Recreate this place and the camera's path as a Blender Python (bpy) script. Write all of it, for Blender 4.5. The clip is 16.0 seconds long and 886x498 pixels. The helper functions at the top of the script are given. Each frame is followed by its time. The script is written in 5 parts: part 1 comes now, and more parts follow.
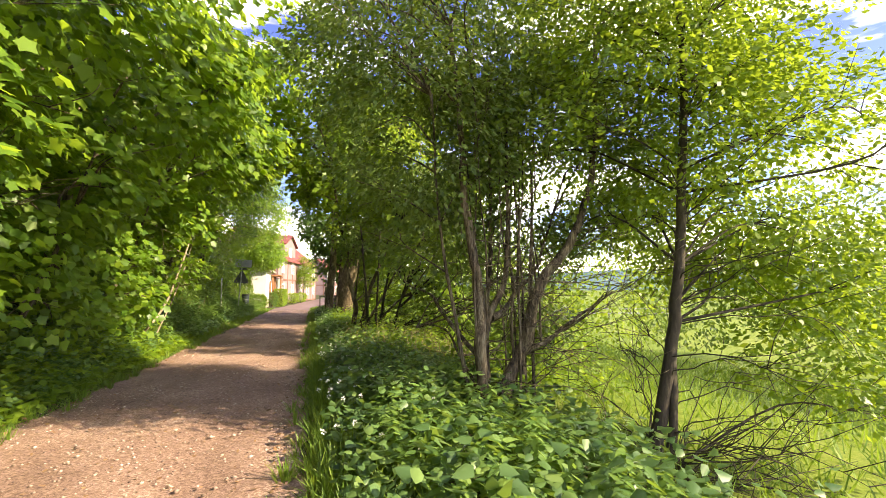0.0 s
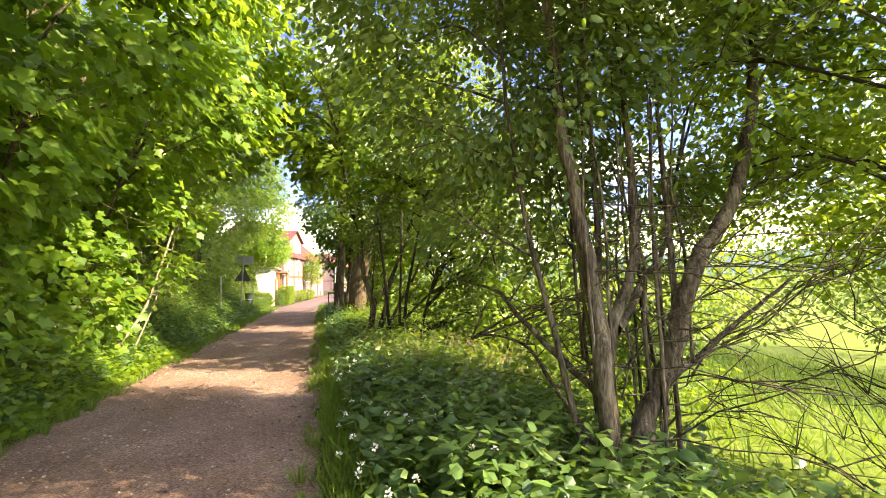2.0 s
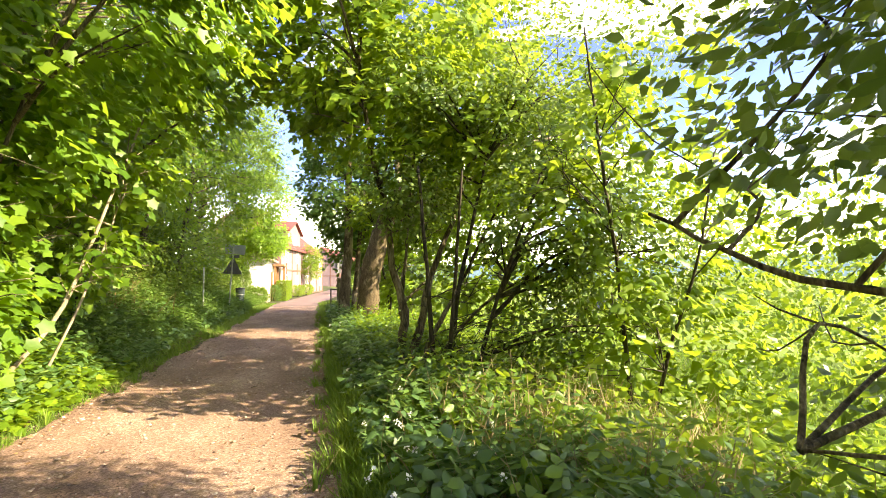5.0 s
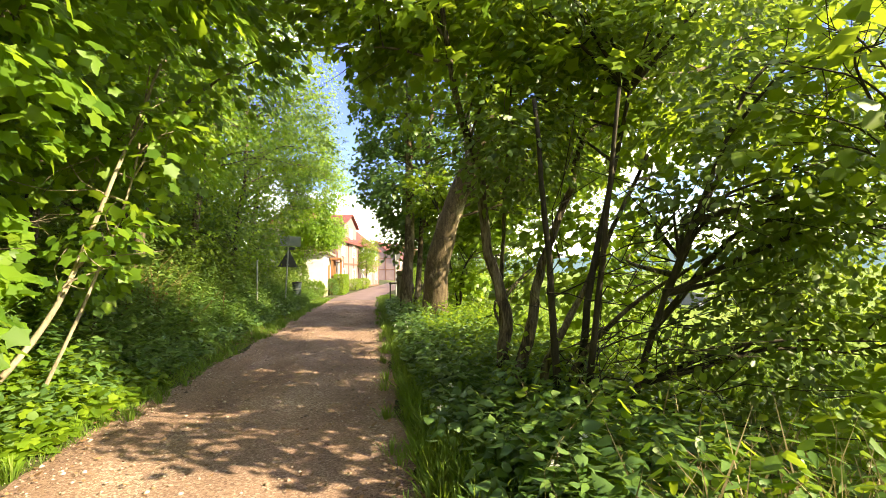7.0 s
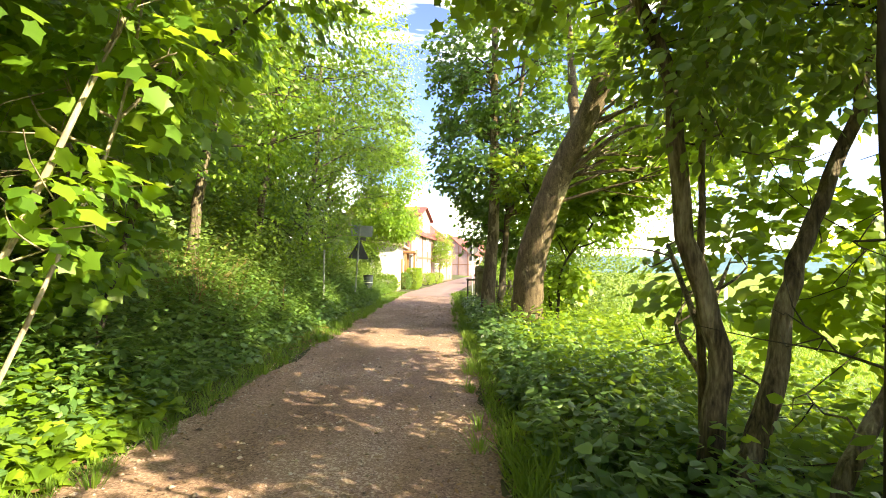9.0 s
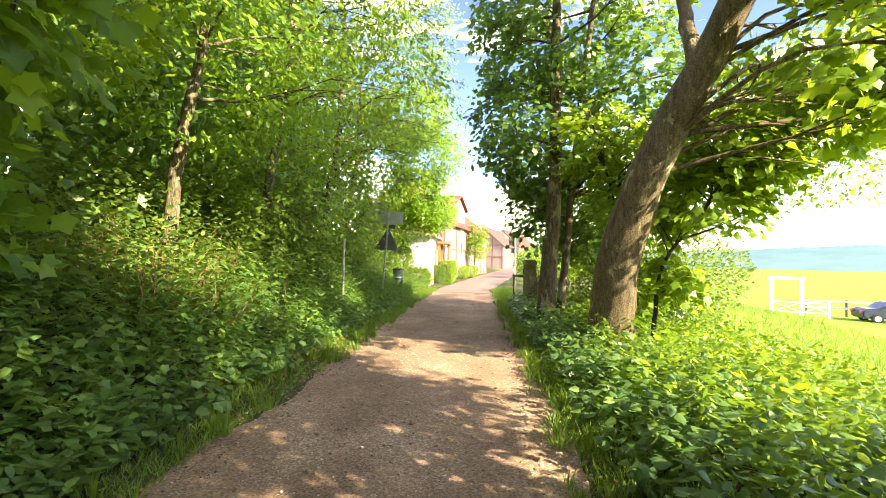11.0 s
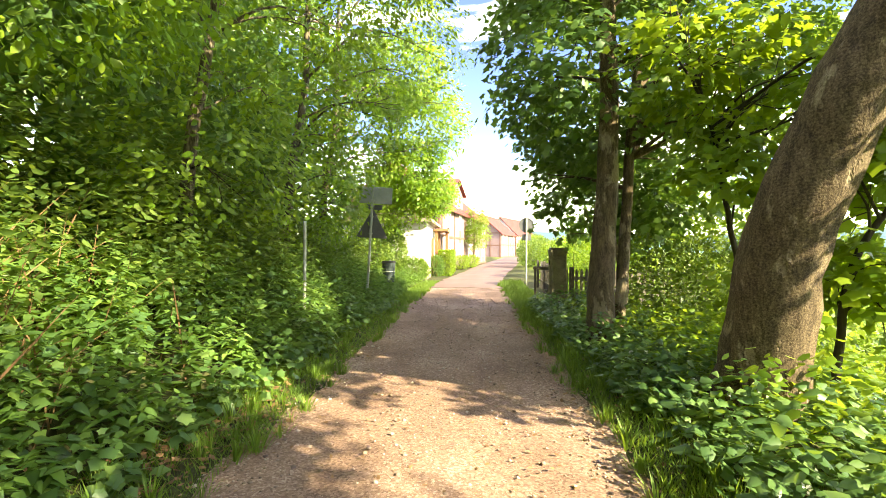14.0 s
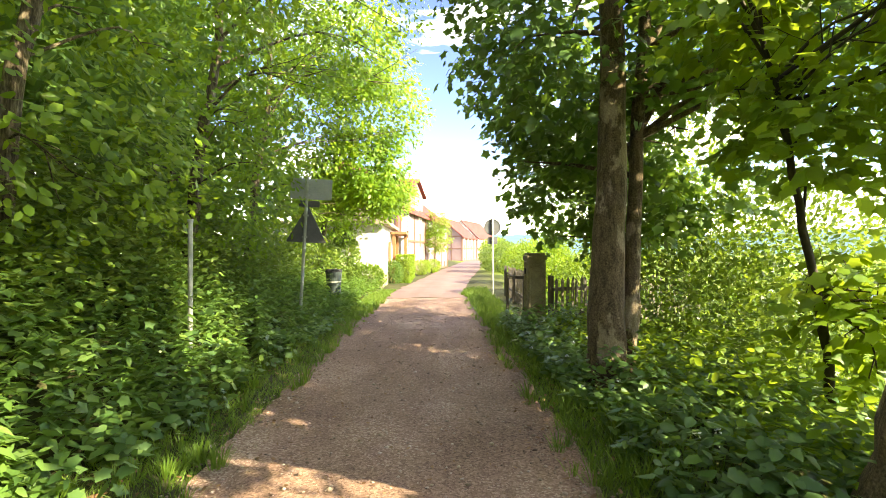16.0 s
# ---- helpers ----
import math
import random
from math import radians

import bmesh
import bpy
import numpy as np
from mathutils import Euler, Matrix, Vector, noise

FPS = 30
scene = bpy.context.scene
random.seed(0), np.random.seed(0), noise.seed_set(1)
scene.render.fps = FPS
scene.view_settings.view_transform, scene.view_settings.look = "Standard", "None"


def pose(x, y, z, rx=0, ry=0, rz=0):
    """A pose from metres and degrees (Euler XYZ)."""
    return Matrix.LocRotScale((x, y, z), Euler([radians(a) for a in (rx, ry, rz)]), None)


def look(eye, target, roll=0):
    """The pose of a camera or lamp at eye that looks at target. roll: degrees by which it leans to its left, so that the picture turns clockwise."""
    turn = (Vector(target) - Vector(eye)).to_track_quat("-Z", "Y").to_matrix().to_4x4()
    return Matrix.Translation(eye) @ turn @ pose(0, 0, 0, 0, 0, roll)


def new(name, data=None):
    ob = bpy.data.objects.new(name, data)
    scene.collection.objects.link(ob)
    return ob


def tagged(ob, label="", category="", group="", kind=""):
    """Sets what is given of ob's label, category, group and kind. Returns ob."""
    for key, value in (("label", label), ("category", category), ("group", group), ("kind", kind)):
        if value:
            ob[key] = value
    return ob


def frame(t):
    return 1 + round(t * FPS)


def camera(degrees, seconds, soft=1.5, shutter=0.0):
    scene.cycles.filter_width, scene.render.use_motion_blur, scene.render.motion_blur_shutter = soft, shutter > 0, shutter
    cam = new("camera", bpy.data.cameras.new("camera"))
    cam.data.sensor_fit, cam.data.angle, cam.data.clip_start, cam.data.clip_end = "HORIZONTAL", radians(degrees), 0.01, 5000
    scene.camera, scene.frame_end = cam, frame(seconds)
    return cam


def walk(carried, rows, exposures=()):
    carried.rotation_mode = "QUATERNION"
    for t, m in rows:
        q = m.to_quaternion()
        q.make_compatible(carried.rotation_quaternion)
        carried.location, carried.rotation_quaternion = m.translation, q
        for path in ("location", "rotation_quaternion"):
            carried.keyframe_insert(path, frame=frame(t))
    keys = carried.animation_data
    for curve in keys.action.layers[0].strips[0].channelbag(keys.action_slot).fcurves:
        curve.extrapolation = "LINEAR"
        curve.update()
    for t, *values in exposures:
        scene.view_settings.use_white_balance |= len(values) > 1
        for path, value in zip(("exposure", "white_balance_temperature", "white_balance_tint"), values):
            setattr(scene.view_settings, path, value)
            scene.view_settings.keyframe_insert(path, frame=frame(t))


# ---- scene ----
cam = camera(87.9, 16.0, soft=0.9)
PATH = [
    (0, (1.613, 1.781, 1.551), (2.158, 3.697, 1.724), -0.3),
    (0.5, (1.576, 2.345, 1.547), (2.108, 4.266, 1.714), -0.8),
    (1, (1.622, 2.901, 1.578), (2.152, 4.824, 1.728), -1.7),
    (1.5, (1.556, 3.453, 1.604), (2.081, 5.377, 1.747), -1.7),
    (2, (1.59, 4.025, 1.591), (2.112, 5.95, 1.731), -2.0),
    (2.5, (1.613, 4.596, 1.579), (2.161, 6.514, 1.726), -0.9),
    (3, (1.605, 5.189, 1.599), (2.171, 7.102, 1.74), -0.4),
    (3.5, (1.657, 5.807, 1.6), (2.227, 7.719, 1.733), -0.4),
    (4, (1.52, 6.373, 1.611), (2.075, 8.289, 1.754), -0.3),
    (4.2, (1.47, 6.59, 1.629), (2.016, 8.509, 1.771), -0.5),
    (6.3, (1.405, 9.02, 1.587), (1.841, 10.969, 1.695), 0.5),
    (6.5, (1.365, 9.21, 1.586), (1.757, 11.168, 1.694), 0.5),
    (7, (1.28, 9.739, 1.581), (1.585, 11.713, 1.685), -1.1),
    (7.5, (1.225, 10.336, 1.589), (1.414, 12.325, 1.684), -1.1),
    (8, (1.073, 10.906, 1.618), (1.154, 12.903, 1.706), -0.6),
    (8.5, (1.087, 11.494, 1.607), (1.089, 13.491, 1.703), -1.8),
    (9, (1.112, 12.055, 1.593), (1.105, 14.053, 1.679), 0.5),
    (9.2, (1.105, 12.274, 1.619), (1.083, 14.272, 1.704), 0.7),
    (11.3, (0.653, 15.259, 1.653), (0.475, 17.251, 1.693), 1.3),
    (11.5, (0.608, 15.523, 1.64), (0.408, 17.513, 1.675), 1.3),
    (12, (0.499, 16.081, 1.661), (0.276, 18.068, 1.69), 0.7),
    (12.5, (0.442, 16.649, 1.671), (0.208, 18.635, 1.699), 0.3),
    (13, (0.33, 17.232, 1.712), (0.098, 19.218, 1.732), 0.6),
    (13.5, (0.363, 17.808, 1.682), (0.207, 19.802, 1.703), -0.5),
    (14, (0.297, 18.39, 1.661), (0.175, 20.386, 1.663), 0.2),
    (14.5, (0.215, 18.908, 1.682), (0.121, 20.905, 1.676), -0.0),
    (15, (0.265, 19.459, 1.725), (0.185, 21.458, 1.712), -0.3),
    (15.5, (0.212, 19.996, 1.756), (0.162, 21.995, 1.759), 0.0),
    (16, (0.327, 20.627, 1.728), (0.374, 22.626, 1.745), -0.2),
]
walk(cam, [(t, look(eye, target, roll)) for t, eye, target, roll in PATH], ((0.0, 2.45, 8700, 10), (2.5, 3.1, 8800, 10), (4.0, 3.25, 8900, 8), (6.5, 2.6, 9300, 1), (8.0, 3.15, 8900, 3), (9.2, 3.2, 9100, -2), (12.0, 3.25, 9200, -4), (16.0, 3.25, 9100, -1)))


# ---- world, sun, exposure ----
SUN_DIR = Vector((0.87, -0.49, 0.0)).normalized()
SUN_EL = radians(30)
world = bpy.data.worlds.new("world")
scene.world = world
world.use_nodes = True
wn, wl = world.node_tree.nodes, world.node_tree.links
wn.clear()
w_out = wn.new("ShaderNodeOutputWorld")
w_bg = wn.new("ShaderNodeBackground")
w_sky = wn.new("ShaderNodeTexSky")
w_sky.sky_type = 'NISHITA'
w_sky.sun_disc = False
w_sky.sun_elevation = SUN_EL
w_sky.sun_rotation = math.atan2(SUN_DIR.x, SUN_DIR.y)
w_sky.air_density, w_sky.dust_density, w_sky.ozone_density = 1.0, 0.3, 4.0
w_tc = wn.new("ShaderNodeTexCoord")
w_map = wn.new("ShaderNodeMapping")
w_map.inputs["Scale"].default_value = (1.0, 1.0, 5.0)
w_noise = wn.new("ShaderNodeTexNoise")
w_noise.inputs["Scale"].default_value = 2.6
w_noise.inputs["Detail"].default_value = 7
w_ramp = wn.new("ShaderNodeValToRGB")
w_ramp.color_ramp.elements[0].position = 0.50
w_ramp.color_ramp.elements[1].position = 0.74
w_mix = wn.new("ShaderNodeMix")
w_mix.data_type = 'RGBA'
w_mix.inputs["B"].default_value = (9.0, 9.2, 9.5, 1)
w_deep = wn.new("ShaderNodeHueSaturation")
w_deep.inputs["Hue"].default_value = 0.535
w_deep.inputs["Saturation"].default_value = 1.2
w_deep.inputs["Value"].default_value = 0.62
w_sep = wn.new("ShaderNodeSeparateXYZ")
w_haze = wn.new("ShaderNodeMapRange")
w_haze.inputs["From Min"].default_value = 0.02
w_haze.inputs["From Max"].default_value = 0.24
w_haze.inputs["To Min"].default_value = 0.2
w_haze.inputs["To Max"].default_value = 0.0
w_add = wn.new("ShaderNodeMath")
w_add.operation = 'ADD'
wl.new(w_tc.outputs["Generated"], w_sep.inputs["Vector"])
wl.new(w_sep.outputs["Z"], w_haze.inputs["Value"])
wl.new(w_haze.outputs["Result"], w_add.inputs[1])
wl.new(w_tc.outputs["Generated"], w_map.inputs["Vector"])
wl.new(w_map.outputs["Vector"], w_noise.inputs["Vector"])
wl.new(w_noise.outputs["Fac"], w_add.inputs[0])
wl.new(w_add.outputs["Value"], w_ramp.inputs["Fac"])
wl.new(w_ramp.outputs["Color"], w_mix.inputs["Factor"])
wl.new(w_sky.outputs["Color"], w_deep.inputs["Color"])
wl.new(w_deep.outputs["Color"], w_mix.inputs["A"])
wl.new(w_mix.outputs["Result"], w_bg.inputs["Color"])
w_bg.inputs["Strength"].default_value = 0.15
wl.new(w_bg.outputs["Background"], w_out.inputs["Surface"])

sun_data = bpy.data.lights.new("sun", 'SUN')
sun_data.energy = 2.9
sun_data.angle = radians(0.55)
sun_data.color = (1.0, 0.93, 0.80)
sun = new("sun", sun_data)
sun.matrix_basis = look((0, 0, 0), -(SUN_DIR * math.cos(SUN_EL) + Vector((0, 0, math.sin(SUN_EL)))))
sun.location = (20, -15, 30)


# ---- materials ----
def material(name):
    m = bpy.data.materials.new(name)
    m.use_nodes = True
    n = m.node_tree.nodes
    n.clear()
    out = n.new("ShaderNodeOutputMaterial")
    return m, n, m.node_tree.links, out


def ramp_node(n, stops):
    r = n.new("ShaderNodeValToRGB")
    e = r.color_ramp.elements
    e[0].position, e[0].color = stops[0][0], (*stops[0][1], 1)
    e[1].position, e[1].color = stops[-1][0], (*stops[-1][1], 1)
    for p, c in stops[1:-1]:
        k = e.new(p)
        k.color = (*c, 1)
    return r


def noise_node(n, l, scale, detail=4.0, stretch=None, rough=0.55):
    tc = n.new("ShaderNodeTexCoord")
    nz = n.new("ShaderNodeTexNoise")
    nz.inputs["Scale"].default_value = scale
    nz.inputs["Detail"].default_value = detail
    nz.inputs["Roughness"].default_value = rough
    if stretch:
        mp = n.new("ShaderNodeMapping")
        mp.inputs["Scale"].default_value = stretch
        l.new(tc.outputs["Object"], mp.inputs["Vector"])
        l.new(mp.outputs["Vector"], nz.inputs["Vector"])
    else:
        l.new(tc.outputs["Object"], nz.inputs["Vector"])
    return nz


def surface(name, stops, scale, rough=0.8, bump=0.3, fine=40.0, stretch=None, metallic=0.0, spec=0.4, bump_dist=0.01):
    """A solid surface: two scales of noise drive colour, roughness and relief."""
    m, n, l, out = material(name)
    b = n.new("ShaderNodeBsdfPrincipled")
    big = noise_node(n, l, scale, 5, stretch)
    small = noise_node(n, l, fine, 4, stretch)
    mx = n.new("ShaderNodeMix")
    mx.inputs["Factor"].default_value = 0.45
    l.new(big.outputs["Fac"], mx.inputs["A"])
    l.new(small.outputs["Fac"], mx.inputs["B"])
    r = ramp_node(n, stops)
    l.new(mx.outputs["Result"], r.inputs["Fac"])
    l.new(r.outputs["Color"], b.inputs["Base Color"])
    b.inputs["Roughness"].default_value = rough
    b.inputs["Metallic"].default_value = metallic
    b.inputs["Specular IOR Level"].default_value = spec
    bp = n.new("ShaderNodeBump")
    bp.inputs["Strength"].default_value = bump
    bp.inputs["Distance"].default_value = bump_dist
    l.new(mx.outputs["Result"], bp.inputs["Height"])
    l.new(bp.outputs["Normal"], b.inputs["Normal"])
    l.new(b.outputs["BSDF"], out.inputs["Surface"])
    return m


def leaf_material(name, stops, glow, trans=0.42, rough=0.42):
    """Leaf: gloss and diffuse on top, light passing through; each leaf its own tone, with patches over the crown."""
    m, n, l, out = material(name)
    geo = n.new("ShaderNodeNewGeometry")
    nz = noise_node(n, l, 0.7, 3)
    mx = n.new("ShaderNodeMix")
    mx.inputs["Factor"].default_value = 0.5
    l.new(geo.outputs["Random Per Island"], mx.inputs["A"])
    l.new(nz.outputs["Fac"], mx.inputs["B"])
    r = ramp_node(n, stops)
    l.new(mx.outputs["Result"], r.inputs["Fac"])
    b = n.new("ShaderNodeBsdfPrincipled")
    b.inputs["Roughness"].default_value = rough
    b.inputs["Specular IOR Level"].default_value = 0.42
    l.new(r.outputs["Color"], b.inputs["Base Color"])
    t = n.new("ShaderNodeBsdfTranslucent")
    tint = n.new("ShaderNodeMix")
    tint.data_type = 'RGBA'
    tint.inputs["Factor"].default_value = 0.6
    tint.inputs["B"].default_value = (*glow, 1)
    l.new(r.outputs["Color"], tint.inputs["A"])
    l.new(tint.outputs["Result"], t.inputs["Color"])
    ms = n.new("ShaderNodeMixShader")
    ms.inputs["Fac"].default_value = trans
    l.new(b.outputs["BSDF"], ms.inputs[1])
    l.new(t.outputs["BSDF"], ms.inputs[2])
    l.new(ms.outputs["Shader"], out.inputs["Surface"])
    return m


M_MAPLE = leaf_material("maple_leaf", [(0.22, (0.052, 0.128, 0.018)), (0.55, (0.125, 0.235, 0.03)), (0.82, (0.225, 0.33, 0.038))], (0.44, 0.60, 0.05), 0.54)
M_OVATE = leaf_material("shrub_leaf", [(0.22, (0.052, 0.105, 0.032)), (0.55, (0.11, 0.18, 0.046)), (0.82, (0.20, 0.265, 0.062))], (0.35, 0.46, 0.05), 0.44)
M_DARKLEAF = leaf_material("dark_leaf", [(0.25, (0.042, 0.098, 0.032)), (0.6, (0.09, 0.175, 0.048)), (0.85, (0.16, 0.25, 0.062))], (0.30, 0.45, 0.05), 0.44)
M_YELLOWLEAF = leaf_material("bright_leaf", [(0.25, (0.075, 0.155, 0.018)), (0.6, (0.155, 0.26, 0.028)), (0.85, (0.25, 0.345, 0.038))], (0.45, 0.56, 0.05), 0.48)
M_IVY = leaf_material("ground_leaf", [(0.22, (0.042, 0.10, 0.035)), (0.58, (0.10, 0.185, 0.058)), (0.85, (0.185, 0.27, 0.075))], (0.30, 0.44, 0.05), 0.36)
M_NETTLE = leaf_material("nettle_leaf", [(0.22, (0.055, 0.12, 0.034)), (0.58, (0.115, 0.21, 0.052)), (0.85, (0.19, 0.29, 0.07))], (0.34, 0.50, 0.05), 0.38, 0.38)
M_GRASS = leaf_material("grass_blade", [(0.25, (0.066, 0.135, 0.022)), (0.6, (0.125, 0.22, 0.032)), (0.85, (0.22, 0.285, 0.055))], (0.34, 0.47, 0.048), 0.40, 0.55)
M_DRY = leaf_material("dry_stalk", [(0.25, (0.22, 0.17, 0.09)), (0.8, (0.42, 0.34, 0.19))], (0.4, 0.33, 0.18), 0.2, 0.8)
M_DEADLEAF = leaf_material("dead_leaf", [(0.25, (0.12, 0.06, 0.03)), (0.8, (0.32, 0.19, 0.10))], (0.3, 0.18, 0.08), 0.15, 0.8)
M_PETAL = leaf_material("white_petal", [(0.25, (0.7, 0.7, 0.66)), (0.8, (0.85, 0.85, 0.8))], (0.8, 0.8, 0.75), 0.3, 0.7)
M_BARK = surface("grey_brown_bark", [(0.38, (0.022, 0.016, 0.010)), (0.48, (0.085, 0.064, 0.042)), (0.56, (0.16, 0.13, 0.088)), (0.66, (0.27, 0.235, 0.17))], 9, 0.9, 1.0, 55, (1, 1, 0.2), bump_dist=0.03)
def flaking_bark():
    """Sycamore: grey-brown plates with tan patches where flakes have come off, and fine vertical cracks."""
    m, n, l, out = material("flaking_sycamore_bark")
    b = n.new("ShaderNodeBsdfPrincipled")
    broad = noise_node(n, l, 2.6, 5, (1, 1, 0.5), 0.62)
    crack = noise_node(n, l, 16, 5, (1, 1, 0.22), 0.7)
    fine = noise_node(n, l, 60, 3)
    mx = n.new("ShaderNodeMix")
    mx.inputs["Factor"].default_value = 0.5
    l.new(crack.outputs["Fac"], mx.inputs["A"])
    l.new(fine.outputs["Fac"], mx.inputs["B"])
    plates = ramp_node(n, [(0.34, (0.020, 0.013, 0.008)), (0.47, (0.075, 0.052, 0.031)), (0.58, (0.145, 0.108, 0.068)), (0.7, (0.23, 0.18, 0.12))])
    flakes = ramp_node(n, [(0.35, (0.13, 0.095, 0.06)), (0.55, (0.27, 0.215, 0.15)), (0.7, (0.42, 0.36, 0.27))])
    l.new(mx.outputs["Result"], plates.inputs["Fac"])
    l.new(mx.outputs["Result"], flakes.inputs["Fac"])
    edge = ramp_node(n, [(0.555, (0, 0, 0)), (0.60, (1, 1, 1))])
    l.new(broad.outputs["Fac"], edge.inputs["Fac"])
    mix = n.new("ShaderNodeMix")
    mix.data_type = 'RGBA'
    l.new(edge.outputs["Color"], mix.inputs["Factor"])
    l.new(plates.outputs["Color"], mix.inputs["A"])
    l.new(flakes.outputs["Color"], mix.inputs["B"])
    l.new(mix.outputs["Result"], b.inputs["Base Color"])
    b.inputs["Roughness"].default_value = 0.9
    b.inputs["Specular IOR Level"].default_value = 0.3
    low = n.new("ShaderNodeMath")
    low.operation = 'SUBTRACT'
    l.new(mx.outputs["Result"], low.inputs[0])
    l.new(edge.outputs["Color"], low.inputs[1])
    bp = n.new("ShaderNodeBump")
    bp.inputs["Strength"].default_value = 0.8
    bp.inputs["Distance"].default_value = 0.018
    l.new(low.outputs["Value"], bp.inputs["Height"])
    l.new(bp.outputs["Normal"], b.inputs["Normal"])
    l.new(b.outputs["BSDF"], out.inputs["Surface"])
    return m


M_SYCAMORE = flaking_bark()
M_BARK_DARK = surface("dark_bark", [(0.3, (0.018, 0.014, 0.010)), (0.55, (0.05, 0.04, 0.028)), (0.7, (0.10, 0.085, 0.06))], 6, 0.9, 0.9, 40, (1, 1, 0.25), bump_dist=0.02)
M_BARK_PALE = surface("pale_bark", [(0.3, (0.12, 0.09, 0.06)), (0.5, (0.26, 0.21, 0.15)), (0.7, (0.42, 0.36, 0.28))], 5, 0.9, 0.7, 30, (1, 1, 0.4), bump_dist=0.02)


# ---- mesh helpers ----
def mesh_object(name, verts, faces, mat, parent=None, label="", smooth=False):
    me = bpy.data.meshes.new(name)
    me.from_pydata(verts, [], faces)
    me.materials.append(mat)
    if smooth:
        me.polygons.foreach_set("use_smooth", [True] * len(me.polygons))
    me.update()
    ob = new(name, me)
    if parent:
        ob.parent = parent
    return tagged(ob, label) if label else ob


def part(name, bm, mat, parent=None, label="", smooth=False):
    me = bpy.data.meshes.new(name)
    bm.to_mesh(me)
    bm.free()
    me.materials.append(mat)
    if smooth:
        me.polygons.foreach_set("use_smooth", [True] * len(me.polygons))
    ob = new(name, me)
    if parent:
        ob.parent = parent
    return tagged(ob, label) if label else ob


def box(bm, x0, y0, z0, x1, y1, z1, bevel=0.0):
    r = bmesh.ops.create_cube(bm, size=1.0, matrix=Matrix.Translation(((x0 + x1) / 2, (y0 + y1) / 2, (z0 + z1) / 2)) @ Matrix.Diagonal((x1 - x0, y1 - y0, z1 - z0, 1)))
    if bevel:
        es = list({e for v in r["verts"] for e in v.link_edges})
        bmesh.ops.bevel(bm, geom=es, offset=bevel, segments=2, affect='EDGES', profile=0.6)
    return bm


def box_part(name, dims, mat, parent=None, label="", bevel=0.0):
    bm = bmesh.new()
    box(bm, *dims, bevel)
    return part(name, bm, mat, parent, label)


def empty(name, at, label, category, group="", kind=""):
    ob = new(name)
    ob.location = at
    return tagged(ob, label, category, group, kind)


def fast_mesh(name, verts, loops, sizes, mat, parent=None):
    """A mesh from flat arrays: verts (n,3), loops (m,), sizes of the faces."""
    me = bpy.data.meshes.new(name)
    me.vertices.add(len(verts))
    me.vertices.foreach_set("co", np.asarray(verts, np.float32).ravel())
    me.loops.add(len(loops))
    me.loops.foreach_set("vertex_index", np.asarray(loops, np.int32))
    me.polygons.add(len(sizes))
    me.polygons.foreach_set("loop_start", np.concatenate(([0], np.cumsum(sizes)[:-1])).astype(np.int32))
    me.materials.append(mat)
    me.update(calc_edges=True)
    ob = new(name, me)
    if parent:
        ob.parent = parent
    return ob


# leaf outlines in (along, across, lift)
def folded(half, fold, droop=0.0):
    v = [(u, w, -fold * abs(w) - droop * u * u) for u, w in half] + [(u, -w, -fold * abs(w) - droop * u * u) for u, w in half[1:-1]]
    k = len(half)
    return np.array(v, float), [list(range(k)), [0] + [k - 1] + list(range(2 * k - 3, k - 1, -1))]


LEAF = {
    "maple": folded([(0, 0), (-0.1, 0.34), (0.18, 0.34), (0.47, 0.57), (0.6, 0.29), (1, 0)], 0.2, 0.18),
    "ovate": folded([(0, 0), (0.28, 0.27), (0.68, 0.22), (1, 0)], 0.35, 0.15),
    "nettle": folded([(0, 0), (0.14, 0.21), (0.45, 0.19), (0.75, 0.09), (1, 0)], 0.35, 0.42),
    "lobed": folded([(0, 0), (-0.1, 0.3), (0.22, 0.3), (0.42, 0.5), (0.6, 0.3), (1, 0)], 0.18, 0.12),
    "broad": folded([(0, 0), (0.18, 0.36), (0.6, 0.27), (1, 0)], 0.32),
    "small": (np.array([(0, 0, 0), (0.5, 0.3, -0.06), (1, 0, 0), (0.5, -0.3, -0.06)]), [[0, 3, 2, 1]]),
    "stalk": (np.array([(0, 0.008, 0), (0, -0.008, 0), (0.55, 0.006, 0.05), (0.55, -0.006, 0.05), (1, 0, -0.15)]), [[0, 1, 3, 2], [2, 3, 4]]),
    "blade": (np.array([(0, 0.03, 0), (0, -0.03, 0), (0.55, 0.022, 0.03), (0.55, -0.022, 0.03), (1, 0, -0.1)]), [[0, 1, 3, 2], [2, 3, 4]]),
}


def unit(a):
    return a / np.maximum(np.linalg.norm(a, axis=1, keepdims=True), 1e-9)


def leaves_mesh(name, pos, way, nrm, size, kind, mat, parent=None):
    tv, tf = LEAF[kind]
    U = unit(way)
    V = unit(np.cross(nrm, U))
    N = np.cross(U, V)
    s = size[:, None, None]
    P = pos[:, None, :] + s * (tv[None, :, 0:1] * U[:, None, :] + tv[None, :, 1:2] * V[:, None, :] + tv[None, :, 2:3] * N[:, None, :])
    n, k = len(pos), len(tv)
    base = (np.arange(n) * k)[:, None]
    flat = np.concatenate([np.array(f) for f in tf])
    loops = (base + flat[None, :]).ravel()
    sizes = np.tile([len(f) for f in tf], n)
    return fast_mesh(name, P.reshape(-1, 3), loops, sizes, mat, parent)


